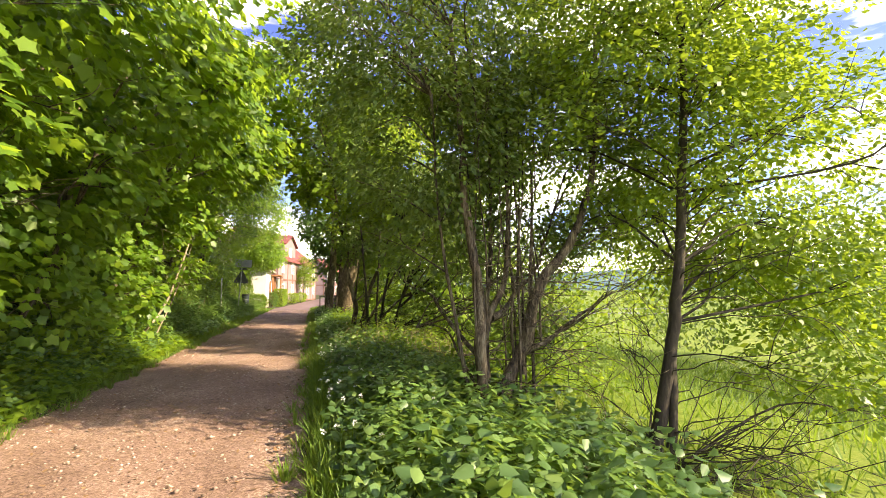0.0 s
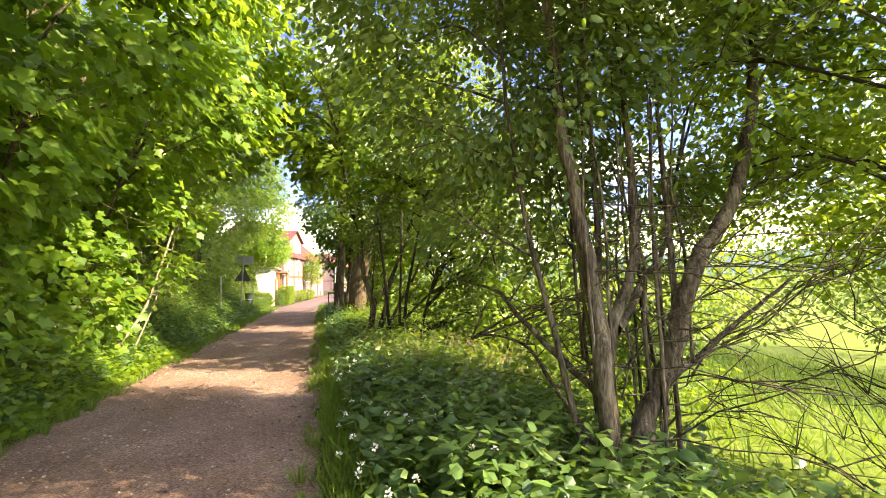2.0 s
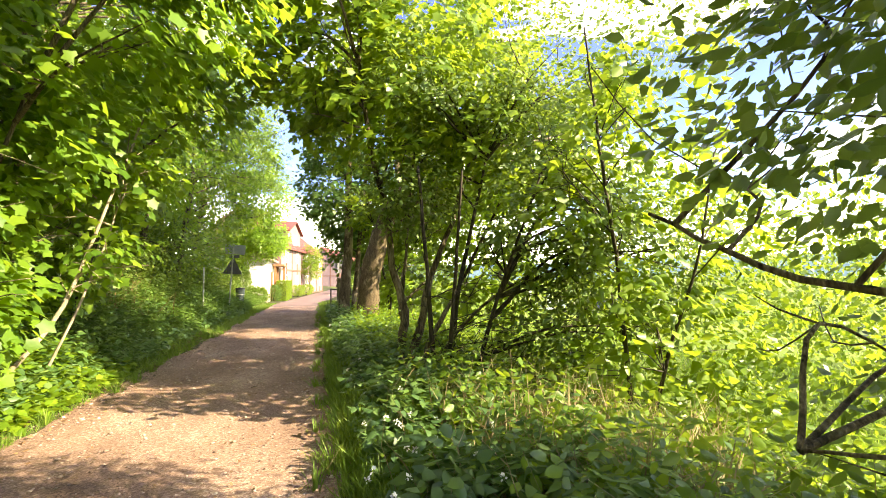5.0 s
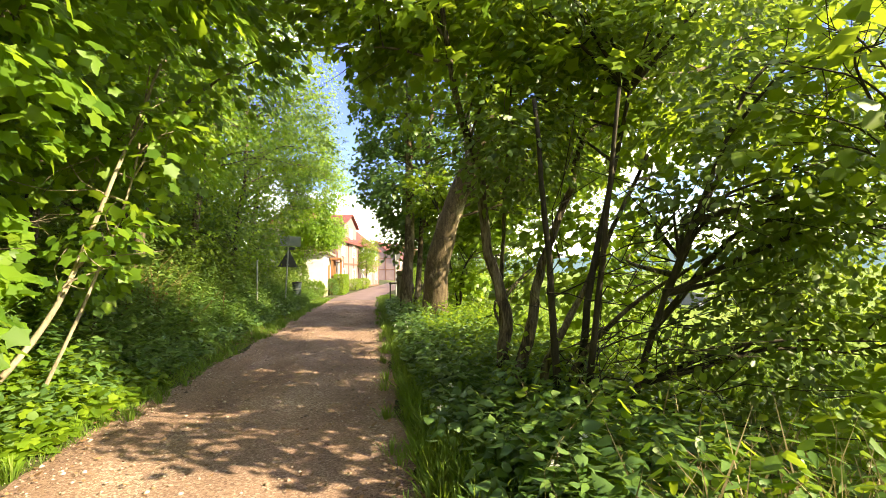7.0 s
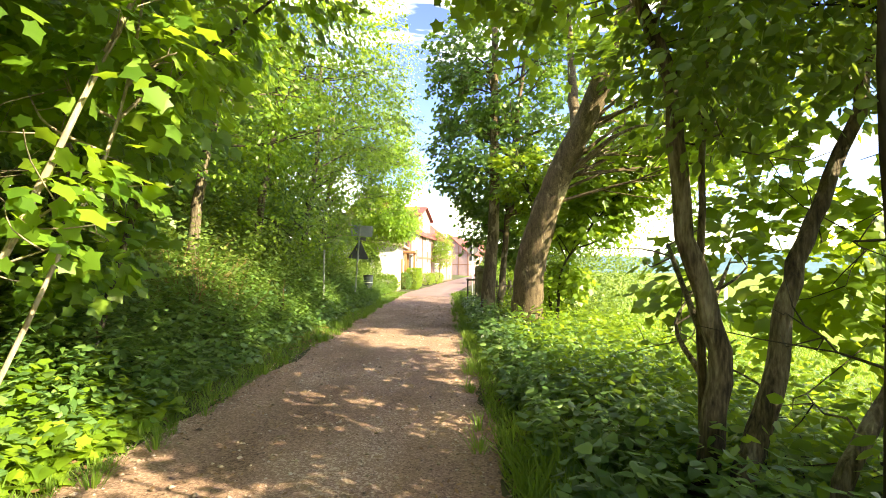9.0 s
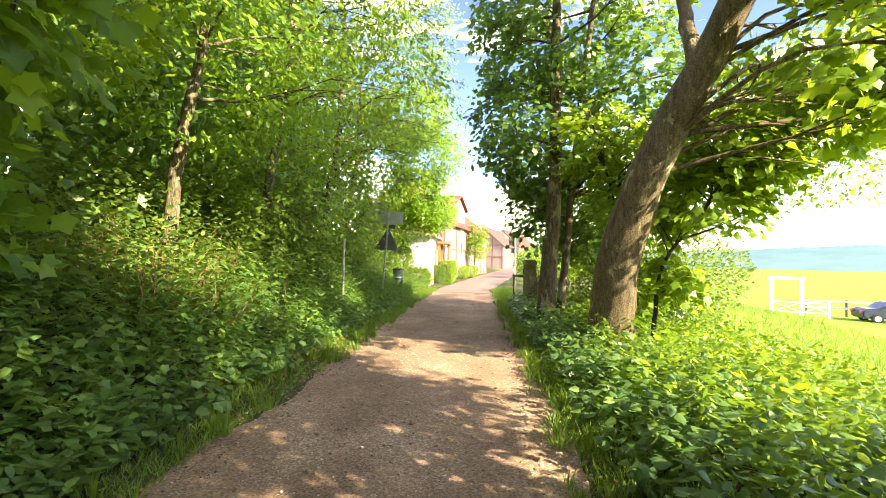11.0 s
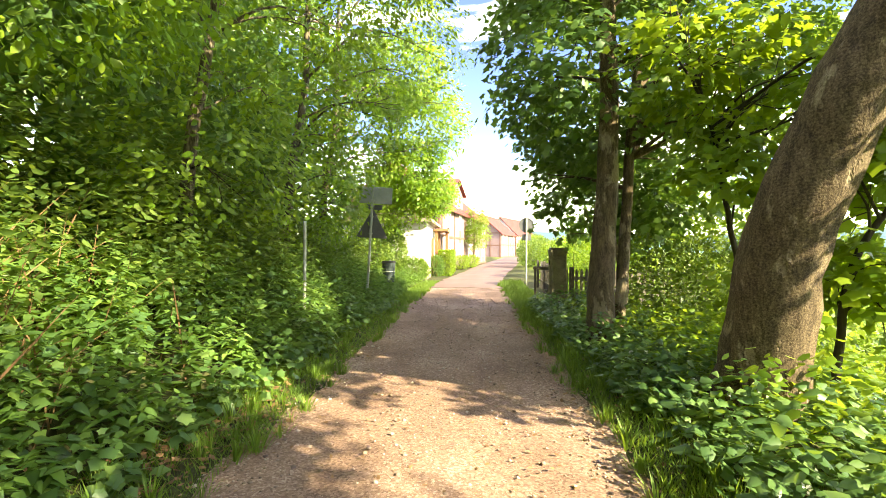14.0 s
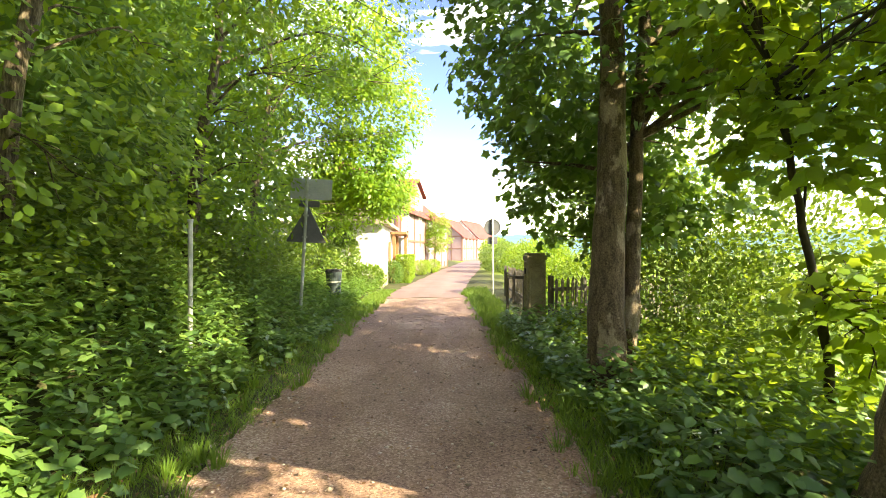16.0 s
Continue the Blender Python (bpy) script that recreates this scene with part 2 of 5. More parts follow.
def tube(verts, faces, pts, radii, sides=7, rng=None, knobs=0.0):
    pts = np.asarray(pts, float)
    n = len(pts)
    d = np.gradient(pts, axis=0)
    d = unit(d)
    ref = np.array([0.31, 0.95, 0.05]) if abs(d[:, 2]).mean() > 0.5 else np.array([0.05, 0.1, 1.0])
    a = unit(np.cross(d, ref))
    b = np.cross(d, a)
    base = len(verts)
    ang = np.arange(sides) * 2 * math.pi / sides
    for i in range(n):
        for q in range(sides):
            r = radii[i] * (1 + (knobs * rng.uniform(-1, 1) if rng is not None and knobs else 0))
            verts.append(tuple(pts[i] + r * (math.cos(ang[q]) * a[i] + math.sin(ang[q]) * b[i])))
    for i in range(n - 1):
        for q in range(sides):
            w = (q + 1) % sides
            faces.append((base + i * sides + q, base + i * sides + w, base + (i + 1) * sides + w, base + (i + 1) * sides + q))
    faces.append(tuple(base + (n - 1) * sides + q for q in range(sides)))


def spline(ctrl, n):
    """Points along a Catmull-Rom curve through the control points."""
    c = np.asarray(ctrl, float)
    c = np.vstack([2 * c[0] - c[1], c, 2 * c[-1] - c[-2]])
    out = []
    segs = len(c) - 3
    for t in np.linspace(0, segs - 1e-6, n):
        i = int(t)
        f = t - i
        p0, p1, p2, p3 = c[i:i + 4]
        out.append(0.5 * (2 * p1 + (p2 - p0) * f + (2 * p0 - 5 * p1 + 4 * p2 - p3) * f * f + (3 * p1 - p0 - 3 * p2 + p3) * f ** 3))
    return np.array(out)


def smooth(a, b, x):
    t = np.clip((np.asarray(x, float) - a) / (b - a), 0, 1)
    return t * t * (3 - 2 * t)


def lane_centre(y):
    d = np.asarray(y, float) - 41.0
    return 0.06 * (np.sqrt(d * d + 9.0) + d) - 0.06 * (np.sqrt(1609.0) - 40.0)


def lane_half(y):
    return 1.6 + 0.35 * smooth(45, 70, y)


def ground_z(x, y):
    """Height of the ground: a flat lane, a bank rising on one side, a meadow falling away on the other."""
    x, y = np.asarray(x, float), np.asarray(y, float)
    c, h = lane_centre(y), lane_half(y)
    left = np.maximum(c - h - x, 0)
    right = np.maximum(x - c - h, 0)
    bank = 1 - 0.85 * smooth(27, 37, y)
    zl = bank * (0.10 * smooth(0, 0.4, left) + 0.85 * smooth(0.3, 3.0, left) + 2.2 * smooth(2.0, 7.0, left) + 2.0 * smooth(6, 20, left))
    fall = 1 - 0.75 * smooth(30, 40, y) * (1 - smooth(6, 25, right))
    zr = 0.06 * smooth(0, 0.4, right) - fall * (0.5 * smooth(0.6, 4.5, right) + 1.4 * smooth(3, 20, right) + 2.5 * smooth(15, 90, right))
    return zl + zr


def cloud(rng, blobs, n, shell=0.55):
    """n points in a set of ellipsoids, thicker near their skins, with the way out of each."""
    b = np.array(blobs, float)
    vol = b[:, 3] * b[:, 4] * b[:, 5]
    w = vol ** 0.75
    pick = rng.choice(len(b), n, p=w / w.sum())
    d = unit(rng.normal(size=(n, 3)))
    r = rng.uniform(shell ** 3, 1, n) ** (1 / 3)
    return b[pick, :3] + d * r[:, None] * b[pick, 3:6], d


def sprays(rng, centre, out, per, length, size, flat=0.75, droop=0.25, face=(0, 0, 0)):
    """Leafy twigs: per leaves along each twig, held in a drooping plane."""
    n = len(centre)
    o = out * np.array([1, 1, 0.35]) + rng.normal(size=(n, 3)) * 0.45
    o[:, 2] -= droop
    o = unit(o)
    up = unit(np.array([0, 0, 1.0]) * flat + rng.normal(size=(n, 3)) * (1 - flat) + out * 0.35)
    side = unit(np.cross(up, o))
    t = (np.arange(per) + 0.5) / per
    t = t[None, :] + rng.uniform(-0.08, 0.08, (n, per))
    sgn = np.where(np.arange(per) % 2 == 0, 1.0, -1.0)[None, :] * rng.uniform(0.4, 1.1, (n, per))
    L = length * rng.uniform(0.7, 1.3, (n, 1))
    pos = centre[:, None, :] + o[:, None, :] * (L * (t - 0.5))[:, :, None] + side[:, None, :] * (sgn * 0.22 * L)[:, :, None]
    pos += rng.normal(size=pos.shape) * 0.03
    way = o[:, None, :] * 0.8 + side[:, None, :] * sgn[:, :, None] + rng.normal(size=pos.shape) * 0.25
    way[:, :, 2] -= droop
    nrm = up[:, None, :] + np.array(face, float) + rng.normal(size=pos.shape) * 0.38
    sz = size * rng.uniform(0.6, 1.25, (n, per))
    return pos.reshape(-1, 3), way.reshape(-1, 3), nrm.reshape(-1, 3), sz.ravel()


def tree(name, label, seed, stems, blobs, n_sprays, per, leaf, size, leaf_mat, bark, limbs=24, twig_len=0.5, dead=0, shell=0.5, gaps=0.0, category="tree", limb_r=0.03, face=(0, 0, 0), skin=False):
    """stems: (control points, base radius, end radius). blobs: crown ellipsoids."""
    rng = np.random.default_rng(seed)
    base = stems[0][0][0]
    root = empty(name, (base[0], base[1], base[2]), label, category)
    inv = Matrix.Translation(root.location).inverted()
    paths = []
    for i, (ctrl, r0, r1) in enumerate(stems):
        v, f = [], []
        n = max(8, int(4 * len(ctrl)))
        p = spline(ctrl, n)
        p[1:-1] += rng.normal(size=(n - 2, 3)) * min(0.012, r0 * 0.12)
        rad = np.linspace(r0, r1, n)
        rad[0] *= 1.25
        tube(v, f, p, rad, 10 if r0 > 0.07 else 7, rng, 0.05)
        ob = mesh_object("trunk", v, f, bark, root, smooth=True)
        ob.matrix_parent_inverse = inv
        paths.append((p, rad))
    c, o = cloud(rng, blobs, n_sprays, shell)
    if skin:
        # foliage only on the outside of the whole crown; the inside is hollow
        bl = np.array(blobs, float)
        depth = np.min(np.linalg.norm((c[:, None, :] - bl[None, :, :3]) / bl[None, :, 3:6], axis=2), axis=1)
        c, o = c[depth > 0.74], o[depth > 0.74]
    if gaps:
        keep = np.array([noise.noise(Vector(q) * 0.9 + Vector((seed, 0, 0))) for q in c]) > gaps - 0.5
        c, o = c[keep], o[keep]
    # limbs run from the stems to some of the sprays, and fork once
    allp = np.vstack([p[len(p) // 4:] for p, r in paths])
    for k in rng.choice(len(c), min(limbs, len(c)), replace=False):
        v, f = [], []
        e = c[k]
        d = np.linalg.norm(allp - e, axis=1) + 0.6 * np.maximum(allp[:, 2] - e[2] + 0.5, 0) * 2
        s = allp[np.argmin(d)]
        mid = (s + e) / 2 + rng.normal(size=3) * 0.12 * np.linalg.norm(e - s) + np.array([0, 0, 0.12 * np.linalg.norm(e - s)])
        p = spline([s, mid, e], 9)
        r = limb_r * min(1.3, 0.35 + np.linalg.norm(e - s) * 0.3)
        tube(v, f, p, np.linspace(r, 0.005, 9), 5)
        for _ in range(3):
            a = p[rng.integers(3, 8)]
            e2 = a + (e - s) * rng.uniform(0.2, 0.45) + rng.normal(size=3) * 0.3
            tube(v, f, spline([a, (a + e2) / 2 + rng.normal(size=3) * 0.06, e2], 5), np.linspace(r * 0.4, 0.003, 5), 4)
        mesh_object("limb", v, f, bark, root, smooth=True).matrix_parent_inverse = inv
    for _ in range(dead):
        v, f = [], []
        p0, rad = paths[rng.integers(len(paths))]
        s = p0[rng.integers(1, max(2, len(p0) * 2 // 3))]
        a = rng.uniform(-0.6, 0.6) * math.pi
        w = np.array([math.cos(a), math.sin(a), rng.uniform(-0.1, 0.9)])
        L = rng.uniform(0.6, 1.9)
        pts = [s, s + w * L * 0.4, s + w * L * 0.75 + np.array([0, 0, -0.05 * L]), s + w * L + np.array([0, 0, -0.22 * L])]
        p = spline(pts, 8) + rng.normal(size=(8, 3)) * 0.03
        tube(v, f, p, np.linspace(0.008, 0.002, 8), 4)
        for _ in range(4):
            q = p[rng.integers(2, 8)]
            e2 = q + w * rng.uniform(0.15, 0.5) + rng.normal(size=3) * 0.22
            tube(v, f, [q, (q + e2) / 2 + rng.normal(size=3) * 0.03, e2], [0.005, 0.004, 0.002], 3)
        mesh_object("bare_twig", v, f, bark, root, smooth=True).matrix_parent_inverse = inv
    ob = leaves_mesh("crown", *sprays(rng, c, o, per, twig_len, size, face=face), leaf, leaf_mat, root)
    ob.matrix_parent_inverse = inv
    return root


# ---- ground, lane, distance ----
def gravel_material():
    """Trodden gravel: pressed stones of many tones in earth, with broad damp and dusty patches."""
    m, n, l, out = material("gravel")
    b = n.new("ShaderNodeBsdfPrincipled")
    tc = n.new("ShaderNodeTexCoord")
    vo = n.new("ShaderNodeTexVoronoi")
    vo.inputs["Scale"].default_value = 62
    l.new(tc.outputs["Object"], vo.inputs["Vector"])
    sep = n.new("ShaderNodeSeparateColor")
    l.new(vo.outputs["Color"], sep.inputs["Color"])
    big = noise_node(n, l, 0.9, 5, (1, 0.55, 1))
    fine = noise_node(n, l, 130, 3)
    m1 = n.new("ShaderNodeMix")
    m1.inputs["Factor"].default_value = 0.5
    l.new(sep.outputs["Red"], m1.inputs["A"])
    l.new(fine.outputs["Fac"], m1.inputs["B"])
    m2 = n.new("ShaderNodeMix")
    m2.inputs["Factor"].default_value = 0.5
    l.new(m1.outputs["Result"], m2.inputs["A"])
    l.new(big.outputs["Fac"], m2.inputs["B"])
    r = ramp_node(n, [(0.28, (0.085, 0.049, 0.038)), (0.45, (0.215, 0.132, 0.101)), (0.6, (0.325, 0.21, 0.165)), (0.73, (0.56, 0.43, 0.36))])
    l.new(m2.outputs["Result"], r.inputs["Fac"])
    l.new(r.outputs["Color"], b.inputs["Base Color"])
    b.inputs["Roughness"].default_value = 0.95
    b.inputs["Specular IOR Level"].default_value = 0.25
    bp = n.new("ShaderNodeBump")
    bp.inputs["Strength"].default_value = 0.9
    bp.inputs["Distance"].default_value = 0.012
    l.new(m1.outputs["Result"], bp.inputs["Height"])
    l.new(bp.outputs["Normal"], b.inputs["Normal"])
    l.new(b.outputs["BSDF"], out.inputs["Surface"])
    return m


M_GRAVEL = gravel_material()
M_PAVING = surface("pink_paving", [(0.3, (0.115, 0.070, 0.063)), (0.7, (0.19, 0.122, 0.112))], 0.7, 0.9, 0.2, 20)


def grid_mesh(name, xs, ys, zf, mat, label, kind="structure"):
    X, Y = np.meshgrid(xs, ys)
    Z = zf(X, Y)
    v = np.stack([X, Y, Z], -1).reshape(-1, 3)
    nx, ny = len(xs), len(ys)
    i = np.arange((ny - 1) * (nx - 1))
    r, c = i // (nx - 1), i % (nx - 1)
    a = r * nx + c
    loops = np.stack([a, a + 1, a + nx + 1, a + nx], 1).ravel()
    ob = fast_mesh(name, v, loops, np.full(len(i), 4), mat)
    ob.data.polygons.foreach_set("use_smooth", [True] * len(ob.data.polygons))
    return tagged(ob, label, kind=kind)


def meadow_material():
    m, n, l, out = material("meadow")
    b = n.new("ShaderNodeBsdfPrincipled")
    big = noise_node(n, l, 0.12, 4)
    fine = noise_node(n, l, 9, 5)
    mx = n.new("ShaderNodeMix")
    mx.inputs["Factor"].default_value = 0.5
    l.new(big.outputs["Fac"], mx.inputs["A"])
    l.new(fine.outputs["Fac"], mx.inputs["B"])
    grass = ramp_node(n, [(0.3, (0.075, 0.12, 0.018)), (0.5, (0.125, 0.175, 0.025)), (0.7, (0.19, 0.215, 0.05))])
    soil = ramp_node(n, [(0.3, (0.03, 0.04, 0.016)), (0.5, (0.06, 0.06, 0.028)), (0.7, (0.09, 0.12, 0.035))])
    l.new(mx.outputs["Result"], grass.inputs["Fac"])
    l.new(mx.outputs["Result"], soil.inputs["Fac"])
    tc = n.new("ShaderNodeTexCoord")
    sep = n.new("ShaderNodeSeparateXYZ")
    l.new(tc.outputs["Object"], sep.inputs["Vector"])
    edge = n.new("ShaderNodeMapRange")
    edge.inputs["From Min"].default_value = 4.0
    edge.inputs["From Max"].default_value = 6.5
    l.new(sep.outputs["X"], edge.inputs["Value"])
    mix = n.new("ShaderNodeMix")
    mix.data_type = 'RGBA'
    l.new(edge.outputs["Result"], mix.inputs["Factor"])
    l.new(soil.outputs["Color"], mix.inputs["A"])
    l.new(grass.outputs["Color"], mix.inputs["B"])
    l.new(mix.outputs["Result"], b.inputs["Base Color"])
    b.inputs["Roughness"].default_value = 0.95
    b.inputs["Specular IOR Level"].default_value = 0.1
    bp = n.new("ShaderNodeBump")
    bp.inputs["Strength"].default_value = 0.7
    bp.inputs["Distance"].default_value = 0.04
    l.new(fine.outputs["Fac"], bp.inputs["Height"])
    l.new(bp.outputs["Normal"], b.inputs["Normal"])
    l.new(b.outputs["BSDF"], out.inputs["Surface"])
    return m


M_MEADOW = meadow_material()
gx = np.unique(np.concatenate([np.linspace(-12, 14, 105), np.geomspace(14, 1500, 40), -np.geomspace(12, 1500, 34)]))
gy = np.unique(np.concatenate([np.linspace(-15, 60, 151), np.geomspace(60, 1800, 40), -np.geomspace(15, 600, 20)]))


def rough_ground(X, Y):
    off = np.minimum(np.maximum(np.abs(X - lane_centre(Y)) - lane_half(Y), 0), 1.0)
    bumps = np.sin(X * 1.7 + np.sin(Y * 0.9) * 2) * np.sin(Y * 1.3 + X) * 0.06
    return ground_z(X, Y) + off * bumps - 0.015


grid_mesh("ground", gx, gy, rough_ground, M_MEADOW, "overgrown earth bank and sunny meadow grass")


def lane_strip(name, y0, y1, step, mat, label, lift):
    ys = np.arange(y0, y1, step)
    verts, loops = [], []
    k = 17
    for y in ys:
        wl = 0.17 * noise.noise(Vector((1.3, y * 0.9, 0))) + 0.10 * noise.noise(Vector((5.3, y * 3.1, 0)))
        wr = 0.15 * noise.noise(Vector((9.3, y * 0.9, 0))) + 0.10 * noise.noise(Vector((7.3, y * 3.1, 0)))
        wl -= 0.10 * math.exp(-((y - 21.5) / 4.0) ** 2) - 0.3 * math.exp(-((y - 32.0) / 2.2) ** 2)
        c, h = float(lane_centre(y)), float(lane_half(y))
        for q in range(k):
            u = q / (k - 1)
            x = c + (-h - wl) * (1 - u) + (h + wr) * u
            crown = 0.03 * (1 - (2 * u - 1) ** 2) + 0.012 * noise.noise(Vector((x * 1.1, y * 0.5, 3))) - 0.02 * math.exp(-((abs(2 * u - 1) - 0.45) / 0.16) ** 2)
            verts.append((x, y, lift + crown))
    for i in range(len(ys) - 1):
        for q in range(k - 1):
            a = i * k + q
            loops.extend((a, a + 1, a + k + 1, a + k))
    ob = fast_mesh(name, np.array(verts), np.array(loops), np.full(len(loops) // 4, 4), mat)
    ob.data.polygons.foreach_set("use_smooth", [True] * len(ob.data.polygons))
    return tagged(ob, label, kind="structure")


lane_strip("road", -14, 38.2, 0.2, M_GRAVEL, "reddish brown compacted gravel lane with loose stones", 0.006)
lane_strip("road_paved", 38.2, 130, 0.4, M_PAVING, "pale pinkish paved village street in sunshine", 0.004)


def dirt_patch():
    """Bare trodden earth where a side path leaves the lane."""
    n, rings = 40, 6
    verts, faces = [(-2.7, 31.7, float(ground_z(-2.7, 31.7)) + 0.05)], []
    for r in range(1, rings + 1):
        for i in range(n):
            a = 2 * math.pi * i / n
            k = r / rings * (1 + 0.18 * noise.noise(Vector((math.cos(a) * 1.5, math.sin(a) * 1.5, 2))))
            x, y = -2.7 + 1.5 * k * math.cos(a), 31.7 + 0.55 * k * math.sin(a)
            verts.append((x, y, float(ground_z(x, y)) + 0.05 - 0.07 * (r / rings) ** 3))
    for i in range(n):
        faces.append((0, 1 + i, 1 + (i + 1) % n))
    for r in range(rings - 1):
        for i in range(n):
            a, b = 1 + r * n + i, 1 + r * n + (i + 1) % n
            faces.append((a, a + n, b + n, b))
    tagged(mesh_object("side_path", verts, faces, M_GRAVEL, smooth=True), "bare earth where a side path leaves the lane", kind="structure")


dirt_patch()


# ---- trees beside the lane ----
shoots = []
shoot_rng = random.Random(4)
for i in range(14):
    sx, sy = shoot_rng.uniform(3.45, 4.35), shoot_rng.uniform(6.95, 7.5)
    z0, z1 = shoot_rng.choice((-0.2, 0.5, 0.9)), shoot_rng.uniform(2.6, 4.6)
    dx, dy = shoot_rng.uniform(-0.2, 0.35), shoot_rng.uniform(-0.1, 0.4)
    shoots.append(([(sx, sy, z0), (sx + dx * 0.2, sy + dy * 0.3, z0 + (z1 - z0) * 0.3), (sx + dx * 0.25 + shoot_rng.uniform(-0.1, 0.1), sy + dy * 0.4, z0 + (z1 - z0) * 0.5), (sx + dx * 0.7, sy + dy * 0.6, z0 + (z1 - z0) * 0.7), (sx + dx, sy + dy, z1)], shoot_rng.uniform(0.011, 0.024), 0.006))
tree("multi_stem_tree", "multi-stemmed tree with bare twiggy base beside the lane", 11,
     [([(3.6, 7.0, -0.25), (3.57, 6.97, 0.4), (3.55, 6.96, 0.9), (3.58, 7.08, 1.5), (3.48, 7.1, 2.1), (3.4, 7.1, 2.7), (3.4, 7.2, 3.4), (3.3, 7.3, 5.0)], 0.085, 0.03),
      ([(3.82, 7.05, -0.25), (3.88, 7.08, 0.25), (4.04, 7.1, 0.62), (4.18, 7.0, 1.02), (4.28, 6.85, 1.58), (4.7, 6.92, 2.06), (5.02, 6.98, 2.7), (5.2, 7.0, 3.4), (5.35, 7.1, 5.0)], 0.10, 0.03),
      ([(3.56, 6.97, 0.62), (3.66, 7.0, 1.2), (3.87, 7.04, 1.56), (3.95, 7.05, 2.05), (4.0, 7.15, 3.2), (4.05, 7.3, 4.6)], 0.052, 0.018),
      ([(3.7, 7.02, 1.2), (3.95, 7.2, 1.28), (4.2, 7.3, 1.55), (4.5, 7.4, 1.8), (4.9, 7.6, 2.6)], 0.045, 0.015),
      ([(3.62, 7.0, -0.2), (3.7, 7.25, 0.9), (3.85, 7.4, 2.0), (4.0, 7.7, 4.5)], 0.045, 0.018),
      ([(4.1, 7.1, 0.75), (4.45, 7.15, 0.85), (4.9, 7.1, 1.15), (5.4, 7.0, 1.5)], 0.04, 0.012),
      ([(4.2, 6.96, 1.3), (4.3, 7.1, 2.2), (4.45, 7.3, 3.4)], 0.03, 0.012),
      ([(3.54, 7.05, 0.75), (3.38, 7.5, 1.05), (3.3, 7.9, 1.28), (3.24, 8.2, 1.48), (3.05, 8.8, 1.62), (2.9, 9.3, 1.9)], 0.032, 0.008),
      ([(3.7, 7.1, 0.1), (3.5, 7.6, 0.65), (3.45, 8.0, 0.95), (3.3, 8.5, 1.02), (3.2, 8.9, 0.95)], 0.024, 0.006),
      ([(3.5, 7.0, -0.2), (3.36, 7.2, 0.9), (3.2, 7.5, 2.4), (3.15, 7.7, 4.2)], 0.032, 0.012)] + shoots,
     [(3.0, 7.6, 3.6, 1.4, 1.5, 1.3), (4.6, 7.8, 3.6, 1.7, 1.6, 1.6), (3.8, 7.4, 5.4, 2.4, 2.2, 1.7), (4.2, 8.4, 2.2, 1.7, 1.1, 0.9), (2.7, 8.2, 5.0, 1.6, 1.8, 1.3), (5.6, 7.6, 3.0, 1.2, 1.0, 1.2), (4.7, 8.8, 0.9, 1.2, 0.8, 0.6)],
     9000, 9, "ovate", 0.078, M_OVATE, M_BARK, 70, 0.42, 80, 0.15, 0.38, limb_r=0.02)
tree("dark_trunk_tree", "slender tree with dark forked trunk and drooping side branches", 12,
     [([(5.0, 5.9, -0.6), (5.06, 5.9, -0.1), (5.29, 5.9, 0.81), (5.44, 5.9, 1.7), (5.62, 5.95, 2.9), (5.76, 6.0, 4.25), (5.8, 6.1, 6.0)], 0.085, 0.03),
      ([(5.13, 5.8, -0.6), (5.2, 5.82, 0.0), (5.3, 5.88, 0.75)], 0.06, 0.04)],
     [(5.6, 6.6, 3.7, 1.9, 1.8, 1.5), (6.9, 6.2, 3.0, 1.9, 1.8, 1.5), (5.9, 6.2, 5.4, 2.4, 2.2, 1.7), (7.6, 6.2, 1.7, 1.4, 1.2, 0.8), (6.4, 7.6, 2.2, 1.4, 1.2, 0.8), (6.9, 5.5, 0.7, 1.2, 0.8, 0.6)],
     7200, 9, "small", 0.088, M_YELLOWLEAF, M_BARK_DARK, 46, 0.5, 60, 0.15, 0.32, limb_r=0.018)
tree("hazel_shrub", "dense leafy shrub with many thin stems at the lane edge", 13,
     [([(3.1, 14.2, -0.2), (3.0, 14.0, 1.2), (2.8, 13.8, 3.2)], 0.05, 0.02), ([(3.3, 14.3, -0.2), (3.5, 14.2, 1.4), (3.9, 14.0, 3.4)], 0.05, 0.02),
      ([(3.5, 13.8, -0.2), (3.8, 13.5, 1.2), (4.3, 13.0, 3.0)], 0.04, 0.015), ([(3.2, 13.9, -0.2), (3.2, 13.5, 1.2), (3.2, 13.0, 3.0)], 0.04, 0.015)],
     [(2.9, 14.6, 3.0, 0.9, 0.8, 0.7), (4.8, 13.2, 2.4, 1.2, 1.1, 1.1), (3.6, 14.4, 4.6, 1.4, 1.2, 0.9), (5.0, 13.9, 3.8, 1.4, 1.3, 1.1), (4.8, 13.3, 0.9, 1.1, 0.8, 0.6), (5.9, 13.2, 1.8, 1.3, 1.2, 1.2)],
     2900, 9, "ovate", 0.09, M_OVATE, M_BARK_DARK, 30, 0.45, 25, 0.4, 0.24, face=(0.4, -0.4, 0), category="shrub")
